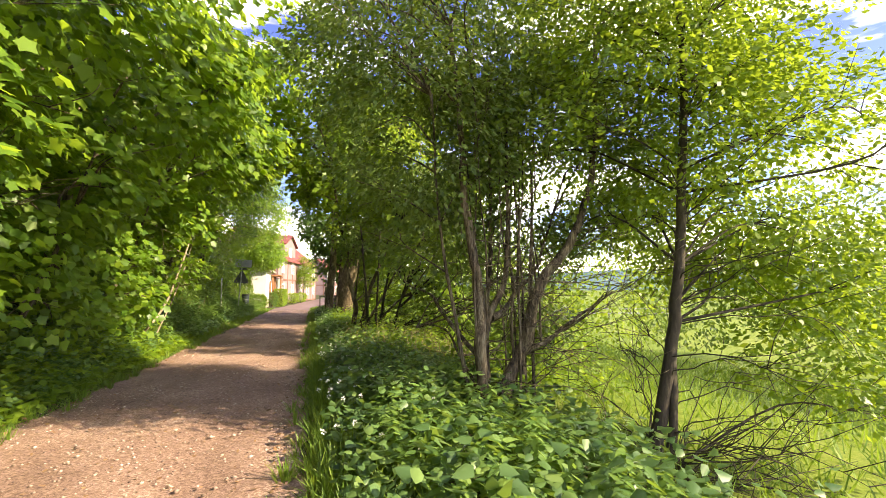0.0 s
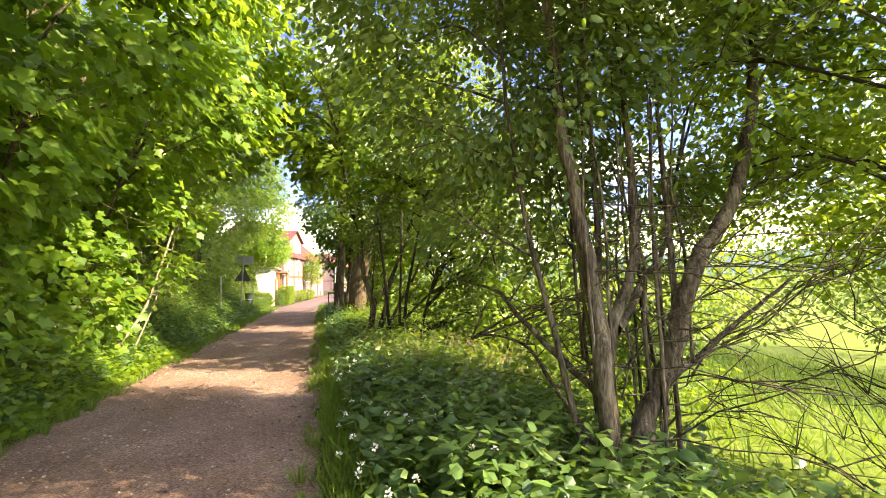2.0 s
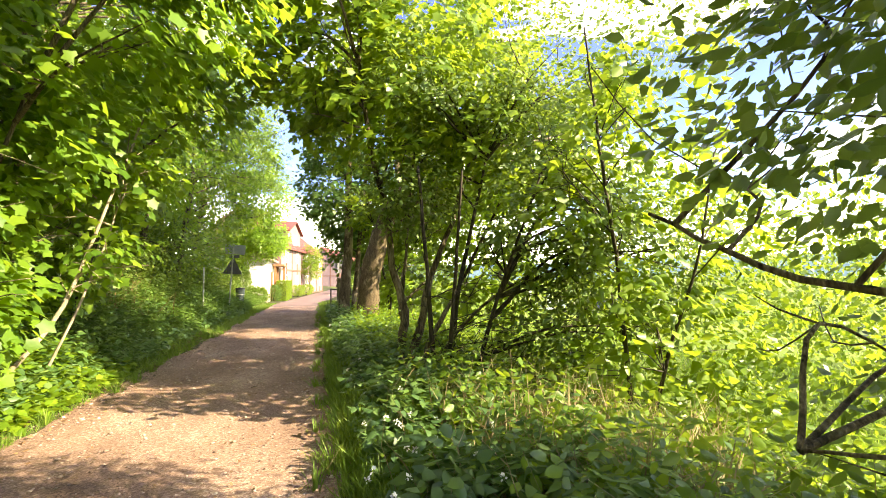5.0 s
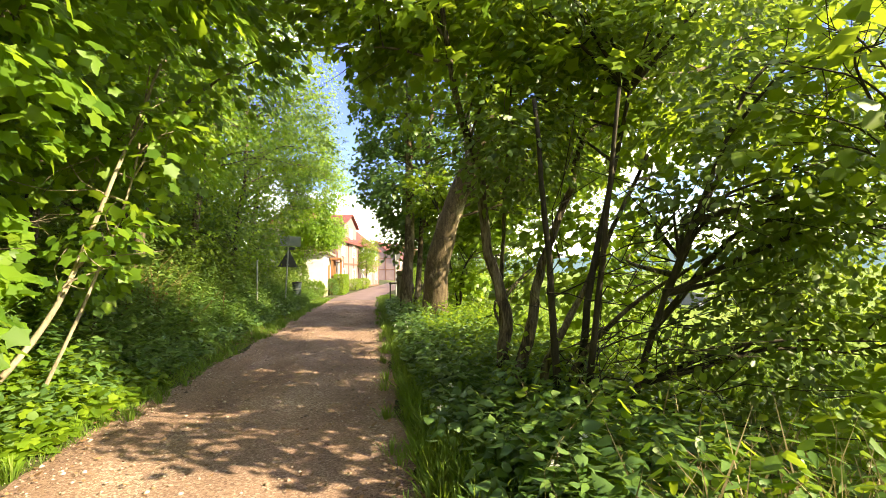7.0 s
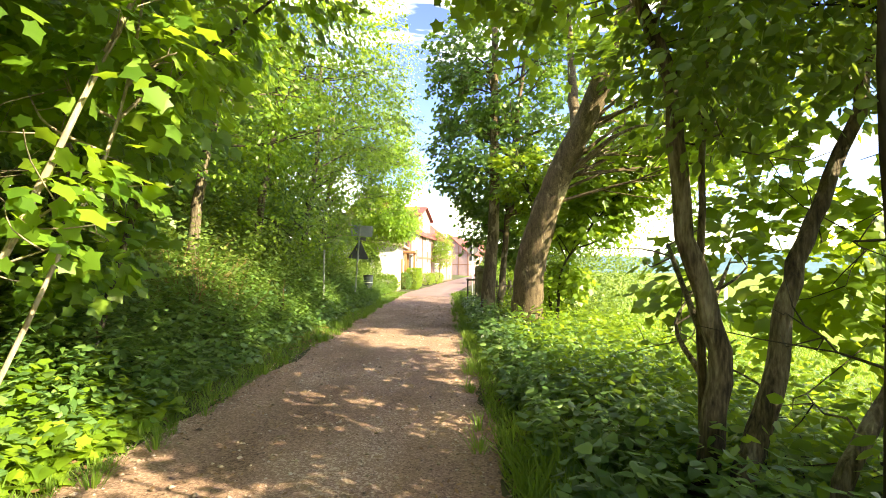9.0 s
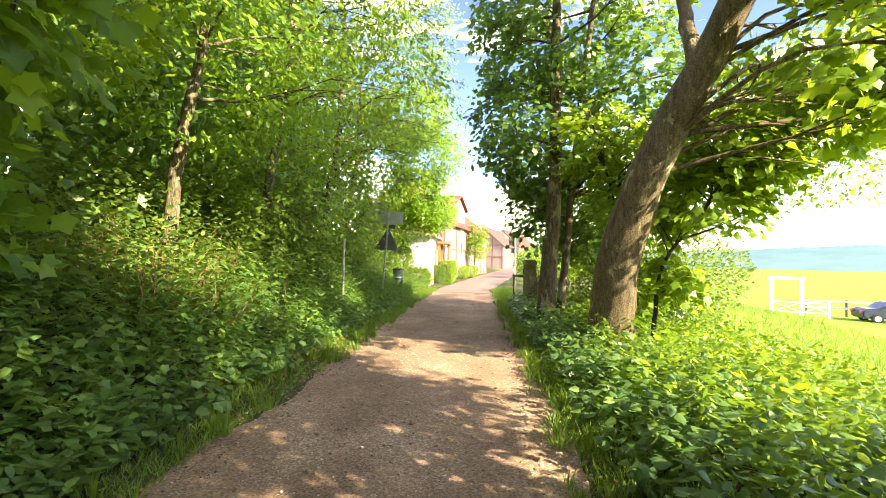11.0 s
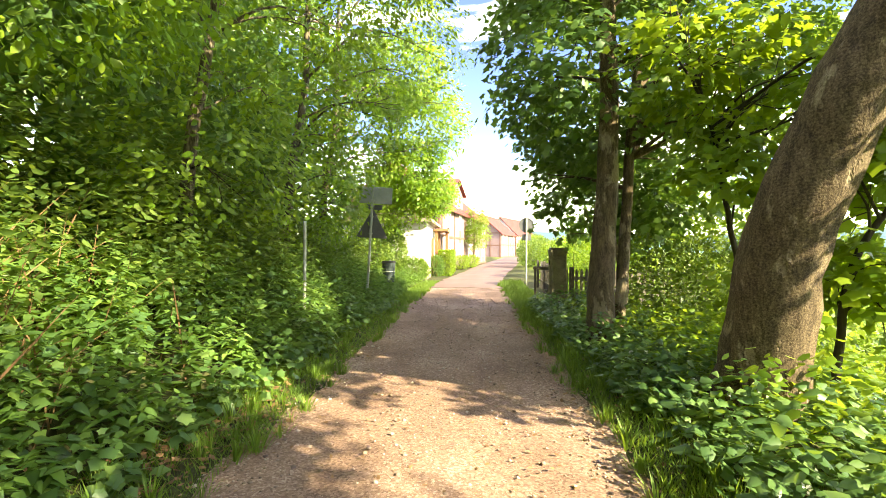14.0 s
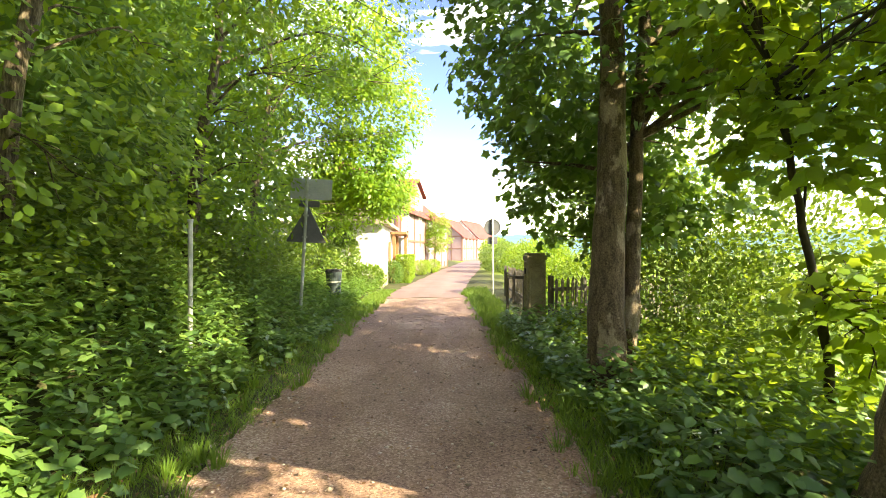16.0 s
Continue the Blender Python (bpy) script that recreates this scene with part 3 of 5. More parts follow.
tree("lime_sapling", "young lime tree with large bright hanging leaves", 20,
     [([(5.2, 12.5, -0.5), (5.05, 12.4, 0.8), (4.8, 12.2, 2.0), (4.5, 12.0, 3.2), (4.3, 11.9, 4.4)], 0.035, 0.01),
      ([(5.3, 12.4, -0.5), (5.5, 12.2, 0.7), (5.7, 11.9, 1.8), (5.8, 11.7, 3.0)], 0.028, 0.01)],
     [(5.2, 12.0, 3.5, 1.1, 0.9, 0.9), (5.3, 12.0, 2.2, 1.2, 1.0, 1.1), (5.5, 12.0, 0.8, 1.2, 0.8, 0.6), (4.4, 12.1, 2.6, 0.7, 0.7, 0.6)],
     430, 7, "broad", 0.14, M_YELLOWLEAF, M_BARK_DARK, 24, 0.5, 0, 0.7, 0.25, limb_r=0.015, face=(0.6, -0.6, 0), skin=True)
tree("maple_clump", "multi-stemmed maple with smooth brown trunks on the verge", 14,
     [([(2.68, 14.9, -0.2), (2.71, 14.9, 0.3), (2.8, 14.9, 1.1), (2.58, 14.9, 1.9), (2.52, 14.9, 2.8), (2.3, 15.0, 3.6), (2.1, 15.1, 5.2)], 0.085, 0.03),
      ([(2.82, 14.8, -0.2), (2.87, 14.8, 0.35), (3.05, 14.8, 0.88), (3.13, 14.8, 1.35), (3.31, 14.8, 1.9), (3.53, 14.8, 2.42), (4.1, 14.9, 4.0)], 0.08, 0.03),
      ([(2.95, 14.3, -0.2), (3.02, 14.3, 0.55), (3.22, 14.3, 0.94), (3.6, 14.3, 1.6), (4.2, 14.2, 2.8)], 0.055, 0.02),
      ([(3.05, 14.35, -0.2), (3.3, 14.2, 0.6), (3.8, 14.0, 1.2), (4.5, 13.7, 1.7)], 0.04, 0.015),
      ([(2.78, 15.0, -0.2), (2.8, 15.1, 1.2), (2.95, 15.3, 2.6), (3.1, 15.4, 4.0)], 0.035, 0.015)],
     [(2.5, 15.4, 4.6, 1.6, 1.8, 1.3), (4.2, 15.0, 3.8, 1.9, 1.7, 1.2), (3.0, 15.4, 5.8, 2.0, 2.0, 1.2), (4.6, 16.6, 1.6, 1.6, 1.2, 0.9), (1.4, 15.8, 5.6, 1.3, 1.5, 1.0), (0.9, 16.4, 5.2, 1.2, 1.5, 0.9), (1.6, 14.6, 7.0, 1.6, 1.8, 1.0), (5.6, 16.0, 4.2, 1.4, 1.2, 0.8), (6.2, 17.0, 5.4, 1.6, 1.4, 0.9), (7.5, 16.2, 5.6, 1.4, 1.3, 0.9), (4.7, 16.3, 2.9, 1.3, 1.0, 0.8)],
     2900, 8, "maple", 0.14, M_YELLOWLEAF, M_BARK, 40, 0.55, 10, 0.2, 0.38)
tree("leaning_sycamore", "thick leaning sycamore trunk with mottled bark", 15,
     [([(3.0, 23.05, -0.15), (3.05, 22.9, 0.6), (3.1, 22.7, 1.7), (3.31, 22.4, 2.7), (3.57, 22.1, 3.57), (3.9, 21.7, 4.4), (4.5, 21.2, 6.0), (5.2, 20.6, 8.5)], 0.41, 0.18),
      ([(3.9, 21.7, 4.4), (4.0, 22.4, 5.8), (4.2, 23.4, 8.0)], 0.15, 0.05)],
     [(5.4, 20.5, 9.0, 3.0, 2.8, 1.7), (3.6, 23.5, 9.4, 2.6, 2.6, 1.8), (6.4, 21.5, 5.0, 1.9, 2.2, 1.6), (4.6, 20.3, 5.6, 1.2, 1.3, 0.6), (6.6, 23.5, 4.7, 1.5, 2.0, 1.1)],
     2500, 8, "maple", 0.17, M_YELLOWLEAF, M_SYCAMORE, 40, 0.6, 0, 0.2, 0.48, limb_r=0.04)
tree("sycamore_pair", "pair of upright sycamore trunks beside a gatepost", 16,
     [([(2.42, 26.1, -0.1), (2.5, 26.3, 1.2), (2.66, 26.5, 3.2), (2.66, 26.6, 6.0), (2.7, 26.8, 9.5)], 0.25, 0.10),
      ([(2.75, 26.4, -0.1), (2.95, 26.6, 1.2), (3.1, 26.8, 3.0), (3.4, 27.0, 6.0), (3.8, 27.2, 9.0)], 0.12, 0.06)],
     [(2.3, 27.4, 5.2, 1.9, 2.2, 1.7), (3.2, 27.0, 8.4, 2.8, 2.6, 2.4), (1.9, 28.2, 7.4, 1.5, 1.8, 1.5), (3.9, 27.4, 3.4, 1.6, 1.8, 1.4), (2.8, 29.3, 3.3, 1.2, 1.3, 1.4), (4.0, 29.8, 2.9, 1.5, 1.5, 1.4), (2.2, 29.6, 5.0, 1.3, 1.5, 1.4), (3.4, 31.4, 3.2, 1.2, 1.2, 1.2), (5.0, 26.5, 5.6, 2.0, 2.0, 2.0)],
     3700, 8, "maple", 0.145, M_DARKLEAF, M_SYCAMORE, 40, 0.55, 0, 0.5, 0.36, limb_r=0.045)
tree("sapling", "slender maple sapling with dark stem and layered leaves", 17,
     [([(4.09, 24.9, -0.4), (4.05, 24.9, 0.9), (3.82, 24.9, 2.0), (3.64, 24.9, 3.1), (3.38, 24.9, 4.0), (3.1, 24.9, 5.0)], 0.05, 0.015)],
     [(3.9, 24.8, 2.7, 1.0, 0.8, 0.7), (3.5, 25.0, 4.2, 1.3, 1.0, 0.9), (4.3, 24.6, 1.2, 0.8, 0.7, 0.6), (4.9, 24.4, 3.4, 1.0, 1.0, 1.0)],
     520, 7, "maple", 0.14, M_YELLOWLEAF, M_BARK_DARK, 22, 0.45, 0, 0.2, 0.3)
tree("sapling", "slender maple sapling with dark stem and layered leaves", 18,
     [([(3.8, 23.05, -0.3), (3.82, 23.0, 1.0), (3.95, 22.9, 1.75), (4.4, 22.8, 2.4), (4.9, 22.7, 3.3)], 0.045, 0.015)],
     [(4.5, 22.8, 2.7, 1.0, 0.9, 0.6), (5.0, 22.7, 3.5, 1.1, 1.0, 0.7), (4.1, 23.0, 1.4, 0.6, 0.6, 0.4)],
     520, 7, "maple", 0.14, M_YELLOWLEAF, M_BARK_DARK, 22, 0.45, 0, 0.2, 0.3)
tree("pale_sapling", "thin pale leaning stem with a few large maple leaves", 19,
     [([(-2.5, 14.7, 0.3), (-2.0, 14.95, 1.1), (-1.75, 15.2, 2.0), (-1.5, 15.45, 3.1), (-1.25, 15.7, 4.2)], 0.034, 0.016),
      ([(-2.3, 15.4, 0.3), (-1.9, 15.5, 1.4), (-1.6, 15.8, 2.8), (-1.5, 16.0, 4.4)], 0.022, 0.01)],
     [(-1.5, 15.2, 2.1, 0.5, 0.5, 0.5), (-1.6, 15.8, 3.4, 0.9, 0.8, 0.7)],
     70, 7, "maple", 0.15, M_MAPLE, M_BARK_PALE, 8, 0.45, 0, 0.2, 0.0)
for i, y in enumerate((0.2, 3.4, 6.6, 9.8, 13.0, 16.2)):
    d = 0.25 * math.sin(i * 2.1)
    u = 0.5 if i == 5 else 0.0
    v = 0.3 if 2 <= i <= 4 else 0.0
    over = [(0.2, y + 1.2, 6.7, 1.5, 1.9, 0.8)] if 3 <= i <= 4 else []
    tree("bank_maple", "leafy field maple overhanging the lane from the bank", 30 + i,
         [([(-3.9 + d, y, 0.6), (-3.7 + d, y + 0.2, 2.4), (-3.4, y + 0.3, 4.6), (-3.2, y + 0.2, 7.5)], 0.14, 0.04),
          ([(-3.2 - d, y + 1.2, 0.5), (-2.6, y + 1.3, 2.2), (-2.2, y + 1.5, 4.0)], 0.05, 0.02)],
         [(-3.1 - u, y + 0.5, 2.1 + u, 1.25, 1.8, 1.0), (-2.65 - u, y + 0.7, 1.35 + u, 0.85, 1.5, 0.75), (-2.7 - u, y + 0.4, 3.5, 1.9, 1.9, 1.1), (-2.0 + d + v, y + 0.8, 5.1, 2.5, 2.1, 1.2), (-2.4 + v, y, 6.4, 2.8, 2.3, 1.3)] + over,
         700 if i == 0 else 1850, 8, "maple", 0.16, M_MAPLE, M_BARK, 26, 0.55, 6, 0.7, 0.22, face=(0.85, -0.5, 0), skin=True)
for i, (x, y) in enumerate(((-4.9, 19.0), (-4.7, 22.5), (-4.7, 26.0), (-4.4, 29.6), (-4.8, 33.5))):
    tree("bank_tree", "leafy tree on the overgrown bank", 50 + i,
         [([(x, y, 1.0), (x + 0.2, y, 3.5), (x + 0.5, y + 0.2, 6.0), (x + 0.6, y + 0.2, 10)], 0.14, 0.05)],
         [(x + 0.6, y, 4.4 if i < 2 else 3.0, 1.6, 2.0, 0.9 if i < 2 else 1.3), (x + 1.4, y, 5.2, 2.0, 2.1, 1.2), (x + 2.2, y + 0.4, 7.0, 2.5, 2.3, 1.8), (x + 1.8, y, 9.6, 2.7, 2.4, 2.0)],
         2100, 8, "ovate", 0.13, M_MAPLE if i % 2 else M_YELLOWLEAF, M_BARK, 20, 0.6, 0, 0.65, 0.25, face=(0.75, -0.5, 0), skin=True)

tree("street_maple", "bright green maple overhanging the white outbuilding", 60,
     [([(-3.9, 38.0, 0.1), (-3.8, 37.9, 2.0), (-3.4, 37.6, 4.2), (-3.0, 37.4, 7.0)], 0.15, 0.05)],
     [(-2.2, 36.6, 4.6, 1.9, 1.9, 1.5), (-1.8, 36.6, 6.6, 2.0, 2.1, 1.7), (-3.8, 37.0, 3.8, 1.6, 1.6, 1.1), (-2.9, 37.0, 8.8, 2.3, 2.3, 1.8), (-1.5, 36.8, 3.9, 1.2, 1.6, 0.9), (-2.7, 40.3, 3.9, 1.5, 1.5, 1.1), (-1.6, 40.4, 4.4, 1.2, 1.6, 1.1), (-3.9, 40.4, 3.2, 1.2, 1.3, 1.0)],
     4300, 8, "ovate", 0.15, M_MAPLE, M_BARK, 24, 0.5, 0, 0.45, 0.12, face=(0.5, -0.4, 0))


def woodland(name, label, seed, blobs, n, size, mat):
    rng = np.random.default_rng(seed)
    c, o = cloud(rng, blobs, n, 0.2)
    way = o + rng.normal(size=c.shape) * 0.6
    nrm = rng.normal(size=c.shape) + np.array([0.4, -0.4, 0.9])
    ob = leaves_mesh(name, c, way, nrm, size * rng.uniform(0.6, 1.3, n), "small", mat)
    return tagged(ob, label, kind="stuff")


# deeper woods on the bank and thickets at the meadow edge
woodland("woodland", "dense shady woodland foliage on the bank", 71,
         [(-6.4, y, z, 1.8, 2.6, 2.2) for y in range(-6, 42, 3) for z in (3.2, 6.0, 9.0)], 34000, 0.32, M_DARKLEAF)
# never in view: foliage added behind the camera start only to shade the lane
woodland("woodland", "unseen canopy foliage added behind the walker to shade the lane", 72,
         [(1.5, -3.5, 5.5, 2.0, 1.5, 1.2), (-1.5, -4.5, 6.5, 3.5, 2.5, 2.0), (-3, -8, 4, 3, 3, 3)], 3500, 0.24, M_OVATE)
# the clump at (9.8, 3.6) stays out of view, added to shade the meadow
woodland("thicket", "loose thicket of light green leaves at the meadow edge, one unseen clump added for shade", 73,
         [(7.0, 11.6, 0.8, 1.3, 1.2, 0.9), (7.5, 14.5, 1.8, 2.0, 2.0, 1.7), (5.2, 29.0, 1.6, 1.6, 2.0, 1.5), (6.0, 33.0, 2.6, 2.0, 2.4, 2.0), (9.4, 12.5, 1.6, 1.8, 1.8, 1.8), (9.8, 3.6, 3.2, 1.6, 1.8, 1.8),
          (6.6, 26.0, 4.4, 1.8, 1.8, 2.0), (8.0, 24.6, 4.8, 2.0, 2.0, 2.0), (5.4, 29.5, 4.8, 2.0, 2.0, 1.8)], 30000, 0.11, M_YELLOWLEAF)
woodland("thicket", "fine-leaved treetops beyond the shrubs", 74,
         [(6.5, 19.5, 8.6, 2.0, 2.0, 1.6), (8.0, 15.0, 7.0, 2.2, 2.2, 1.6)], 5000, 0.12, M_OVATE)
woodland("woodland", "deep shady forest higher on the bank", 75,
         [(-9.5, y, z, 2.2, 3.0, 2.6) for y in range(-4, 40, 4) for z in (4.5, 8.0, 11.5)], 34000, 0.6, M_DARKLEAF)
woodland("thicket", "leafy bushes across the meadow", 76,
         [(17, 8.5, 1.6, 2.5, 3.0, 2.8), (18, 13, 2.2, 2.5, 3.0, 3.4), (20, 5, 2.0, 2.8, 2.8, 3.4), (16.5, 17.5, 1.0, 2.5, 2.5, 2.0), (24, 10, 3.0, 3.0, 3.5, 4.0), (23, 17, 2.0, 3.0, 3.0, 3.0)], 24000, 0.19, M_OVATE)
woodland("thicket", "shaded low bushes behind the sycamores", 77,
         [(4.8, 28.0, 0.8, 1.3, 1.6, 1.1), (6.5, 28.5, 1.5, 1.8, 1.8, 1.7), (5.2, 25.8, 0.6, 1.0, 1.2, 0.9), (4.4, 29.8, 2.6, 1.2, 1.2, 1.2)], 17000, 0.10, M_OVATE)


# ---- things along the lane ----
M_ALU = surface("weathered_aluminium", [(0.3, (0.30, 0.31, 0.32)), (0.7, (0.48, 0.49, 0.50))], 4, 0.55, 0.05, 40, metallic=0.3)
M_DARKALU = surface("dark_sign_back", [(0.3, (0.06, 0.062, 0.065)), (0.7, (0.13, 0.13, 0.135))], 5, 0.6, 0.05, 40)
M_STEEL = surface("galvanised_steel", [(0.3, (0.30, 0.31, 0.30)), (0.7, (0.5, 0.5, 0.48))], 9, 0.5, 0.08, 60, metallic=0.5)
M_BIN = surface("dark_green_plastic", [(0.3, (0.025, 0.04, 0.04)), (0.7, (0.06, 0.08, 0.08))], 6, 0.5, 0.1, 50)
M_PILLAR = surface("weathered_sandstone", [(0.3, (0.10, 0.08, 0.055)), (0.5, (0.24, 0.20, 0.14)), (0.7, (0.36, 0.31, 0.22))], 5, 0.92, 0.7, 45, bump_dist=0.02)
M_WOOD = surface("grey_fence_wood", [(0.3, (0.05, 0.042, 0.035)), (0.7, (0.16, 0.135, 0.11))], 4, 0.9, 0.4, 40, (6, 6, 0.7))
M_PLASTER = surface("white_plaster", [(0.3, (0.48, 0.45, 0.43)), (0.7, (0.60, 0.575, 0.55))], 1.2, 0.9, 0.15, 30)
M_PINK = surface("pinkish_plaster", [(0.3, (0.19, 0.125, 0.125)), (0.7, (0.27, 0.185, 0.18))], 1.2, 0.9, 0.15, 30)
M_TIMBER = surface("red_brown_timber", [(0.3, (0.11, 0.05, 0.035)), (0.7, (0.22, 0.11, 0.075))], 3, 0.85, 0.3, 25)
M_ORANGE = surface("orange_brown_wood", [(0.3, (0.18, 0.075, 0.032)), (0.7, (0.30, 0.145, 0.065))], 3, 0.7, 0.3, 25, (6, 6, 0.8))
M_TILE = surface("red_clay_tiles", [(0.3, (0.12, 0.028, 0.026)), (0.7, (0.21, 0.056, 0.048))], 1.5, 0.85, 0.5, 14)
M_WHITE = surface("white_paint", [(0.3, (0.74, 0.74, 0.73)), (0.7, (0.82, 0.82, 0.81))], 3, 0.6, 0.1, 30)
M_RED = surface("red_paint", [(0.3, (0.40, 0.03, 0.02)), (0.7, (0.55, 0.05, 0.035))], 3, 0.5, 0.1, 30)
M_CARPAINT = surface("dark_blue_car_paint", [(0.3, (0.02, 0.028, 0.05)), (0.7, (0.035, 0.045, 0.075))], 3, 0.25, 0.0, 30)
M_RUBBER = surface("black_rubber", [(0.3, (0.015, 0.015, 0.015)), (0.7, (0.03, 0.03, 0.03))], 8, 0.85, 0.2, 40)
# forest green shifted to blue-grey: the haze of distance is put into the colour
M_HILL = surface("distant_forest_painted_haze", [(0.3, (0.075, 0.125, 0.15)), (0.7, (0.105, 0.165, 0.185))], 0.004, 1.0, 0.0, 0.02, spec=0.0)
M_GLASS = surface("dark_window_glass", [(0.3, (0.03, 0.035, 0.04)), (0.7, (0.06, 0.07, 0.08))], 2, 0.08, 0.0, 10, spec=0.6)


def cyl(bm, p0, p1, r0, r1=None, seg=14):
    p0, p1 = Vector(p0), Vector(p1)
    d = p1 - p0
    m = Matrix.Translation((p0 + p1) / 2) @ d.to_track_quat('Z', 'Y').to_matrix().to_4x4()
    bmesh.ops.create_cone(bm, cap_ends=True, segments=seg, radius1=r0, radius2=r0 if r1 is None else r1, depth=d.length, matrix=m)
    return bm


def cyl_part(name, p0, p1, r, mat, parent, label="", seg=14, r1=None):
    return part(name, cyl(bmesh.new(), p0, p1, r, r1, seg), mat, parent, label, smooth=False)


def plate(name, outline, thick, mat, parent, label="", bevel=0.004):
    """A flat plate in the parent's x-z plane with rounded rim."""
    bm = bmesh.new()
    f = bm.faces.new([bm.verts.new((x, 0, z)) for x, z in outline])
    r = bmesh.ops.extrude_face_region(bm, geom=[f])
    for v in r["geom"]:
        if isinstance(v, bmesh.types.BMVert):
            v.co.y += thick
    bmesh.ops.recalc_face_normals(bm, faces=bm.faces)
    bmesh.ops.bevel(bm, geom=list(bm.edges), offset=bevel, segments=1, affect='EDGES')
    return part(name, bm, mat, parent, label)


def rounded(pts, r, k=4):
    """Corner-rounded polygon."""
    out = []
    n = len(pts)
    for i in range(n):
        p, a, b = Vector(pts[i]), Vector(pts[i - 1]), Vector(pts[(i + 1) % n])
        u, w = (a - p).normalized() * r, (b - p).normalized() * r
        for j in range(k + 1):
            t = j / k
            q = (p + u) * (1 - t) ** 2 + p * 2 * t * (1 - t) + (p + w) * t * t
            out.append((q.x, q.y))
    return out


def traffic_sign():
    g = float(ground_z(-2.42, 30.2))
    root = empty("traffic_sign", (-2.42, 30.2, g), "leaning signpost with grey plate and dark triangle seen from behind", "traffic sign")
    root.rotation_euler = (0, radians(3.2), 0)
    top = 3.32 - g
    cyl_part("post", (0, 0, -0.2), (0, 0, top), 0.033, M_STEEL, root)
    p = plate("sign_plate", rounded([(-0.36, top - 0.46), (0.50, top - 0.46), (0.50, top - 0.03), (-0.36, top - 0.03)], 0.04), 0.012, M_ALU, root, "pale grey metal sign back")
    p.location = (0, 0.05, 0)
    tri = plate("triangle_plate", rounded([(-0.42, top - 1.36), (0.42, top - 1.36), (0.0, top - 0.58)], 0.05), 0.012, M_DARKALU, root, "dark grey triangular sign back")
    tri.location = (0.02, 0.05, 0)
    lower = plate("small_plate", rounded([(-0.17, top - 0.62), (0.26, top - 0.62), (0.26, top - 0.49), (-0.17, top - 0.49)], 0.02), 0.01, M_DARKALU, root)
    lower.location = (0, 0.05, 0)
    for z in (top - 0.12, top - 0.38, top - 0.8, top - 1.25):
        box_part("clamp", (-0.045, -0.04, z - 0.015, 0.045, 0.05, z + 0.015), M_STEEL, root, bevel=0.004)


def round_sign():
    root = empty("round_sign", (2.75, 39.0, float(ground_z(2.75, 39.0))), "round traffic sign on a steel post seen from behind", "traffic sign")
    cyl_part("post", (0, 0, -0.1), (0, 0, 3.05), 0.035, M_STEEL, root)
    bm = cyl(bmesh.new(), (0, 0.05, 2.7), (0, 0.065, 2.7), 0.32, seg=36)
    part("sign_disc", bm, M_DARKALU, root, "dark grey metal disc")
    bm = bmesh.new()
    prof = [(0.30, 0.035), (0.335, 0.035), (0.335, 0.08), (0.30, 0.08)]
    n = 36
    vs = [[bm.verts.new((r * math.cos(a * 2 * math.pi / n), y, 2.7 + r * math.sin(a * 2 * math.pi / n))) for r, y in prof] for a in range(n)]
    for a in range(n):
        for q in range(4):
            bm.faces.new((vs[a][q], vs[a][(q + 1) % 4], vs[(a + 1) % n][(q + 1) % 4], vs[(a + 1) % n][q]))
    part("rim", bm, M_DARKALU, root)
    p = plate("small_plate", rounded([(-0.2, 2.02), (0.2, 2.02), (0.2, 2.3), (-0.2, 2.3)], 0.03), 0.01, M_DARKALU, root)
    p.location = (0, 0.05, 0)
    for z in (2.55, 2.85, 2.16):
        box_part("clamp", (-0.05, -0.045, z - 0.015, 0.05, 0.05, z + 0.015), M_STEEL, root, bevel=0.004)


def litter_bin():
    x, y = -2.5, 33.9
    g = float(ground_z(x, y))
    root = empty("litter_bin", (x, y, g), "dark green litter bin on a post in the grass", "litter bin")
    cyl_part("post", (0, 0.24, -0.15), (0, 0.24, 1.3 - g), 0.03, M_STEEL, root)
    cyl_part("bin_body", (0, 0, 0.52 - g), (0, 0, 1.2 - g), 0.19, M_BIN, root, seg=24, r1=0.23)
    cyl_part("lid", (0, 0, 1.2 - g), (0, 0, 1.27 - g), 0.25, M_RUBBER, root, "black rim", 24, 0.22)
    cyl_part("band", (0, 0, 0.9 - g), (0, 0, 0.93 - g), 0.218, M_STEEL, root, seg=24)
    box_part("bracket", (-0.03, 0.18, 0.8 - g, 0.03, 0.26, 0.84 - g), M_STEEL, root)


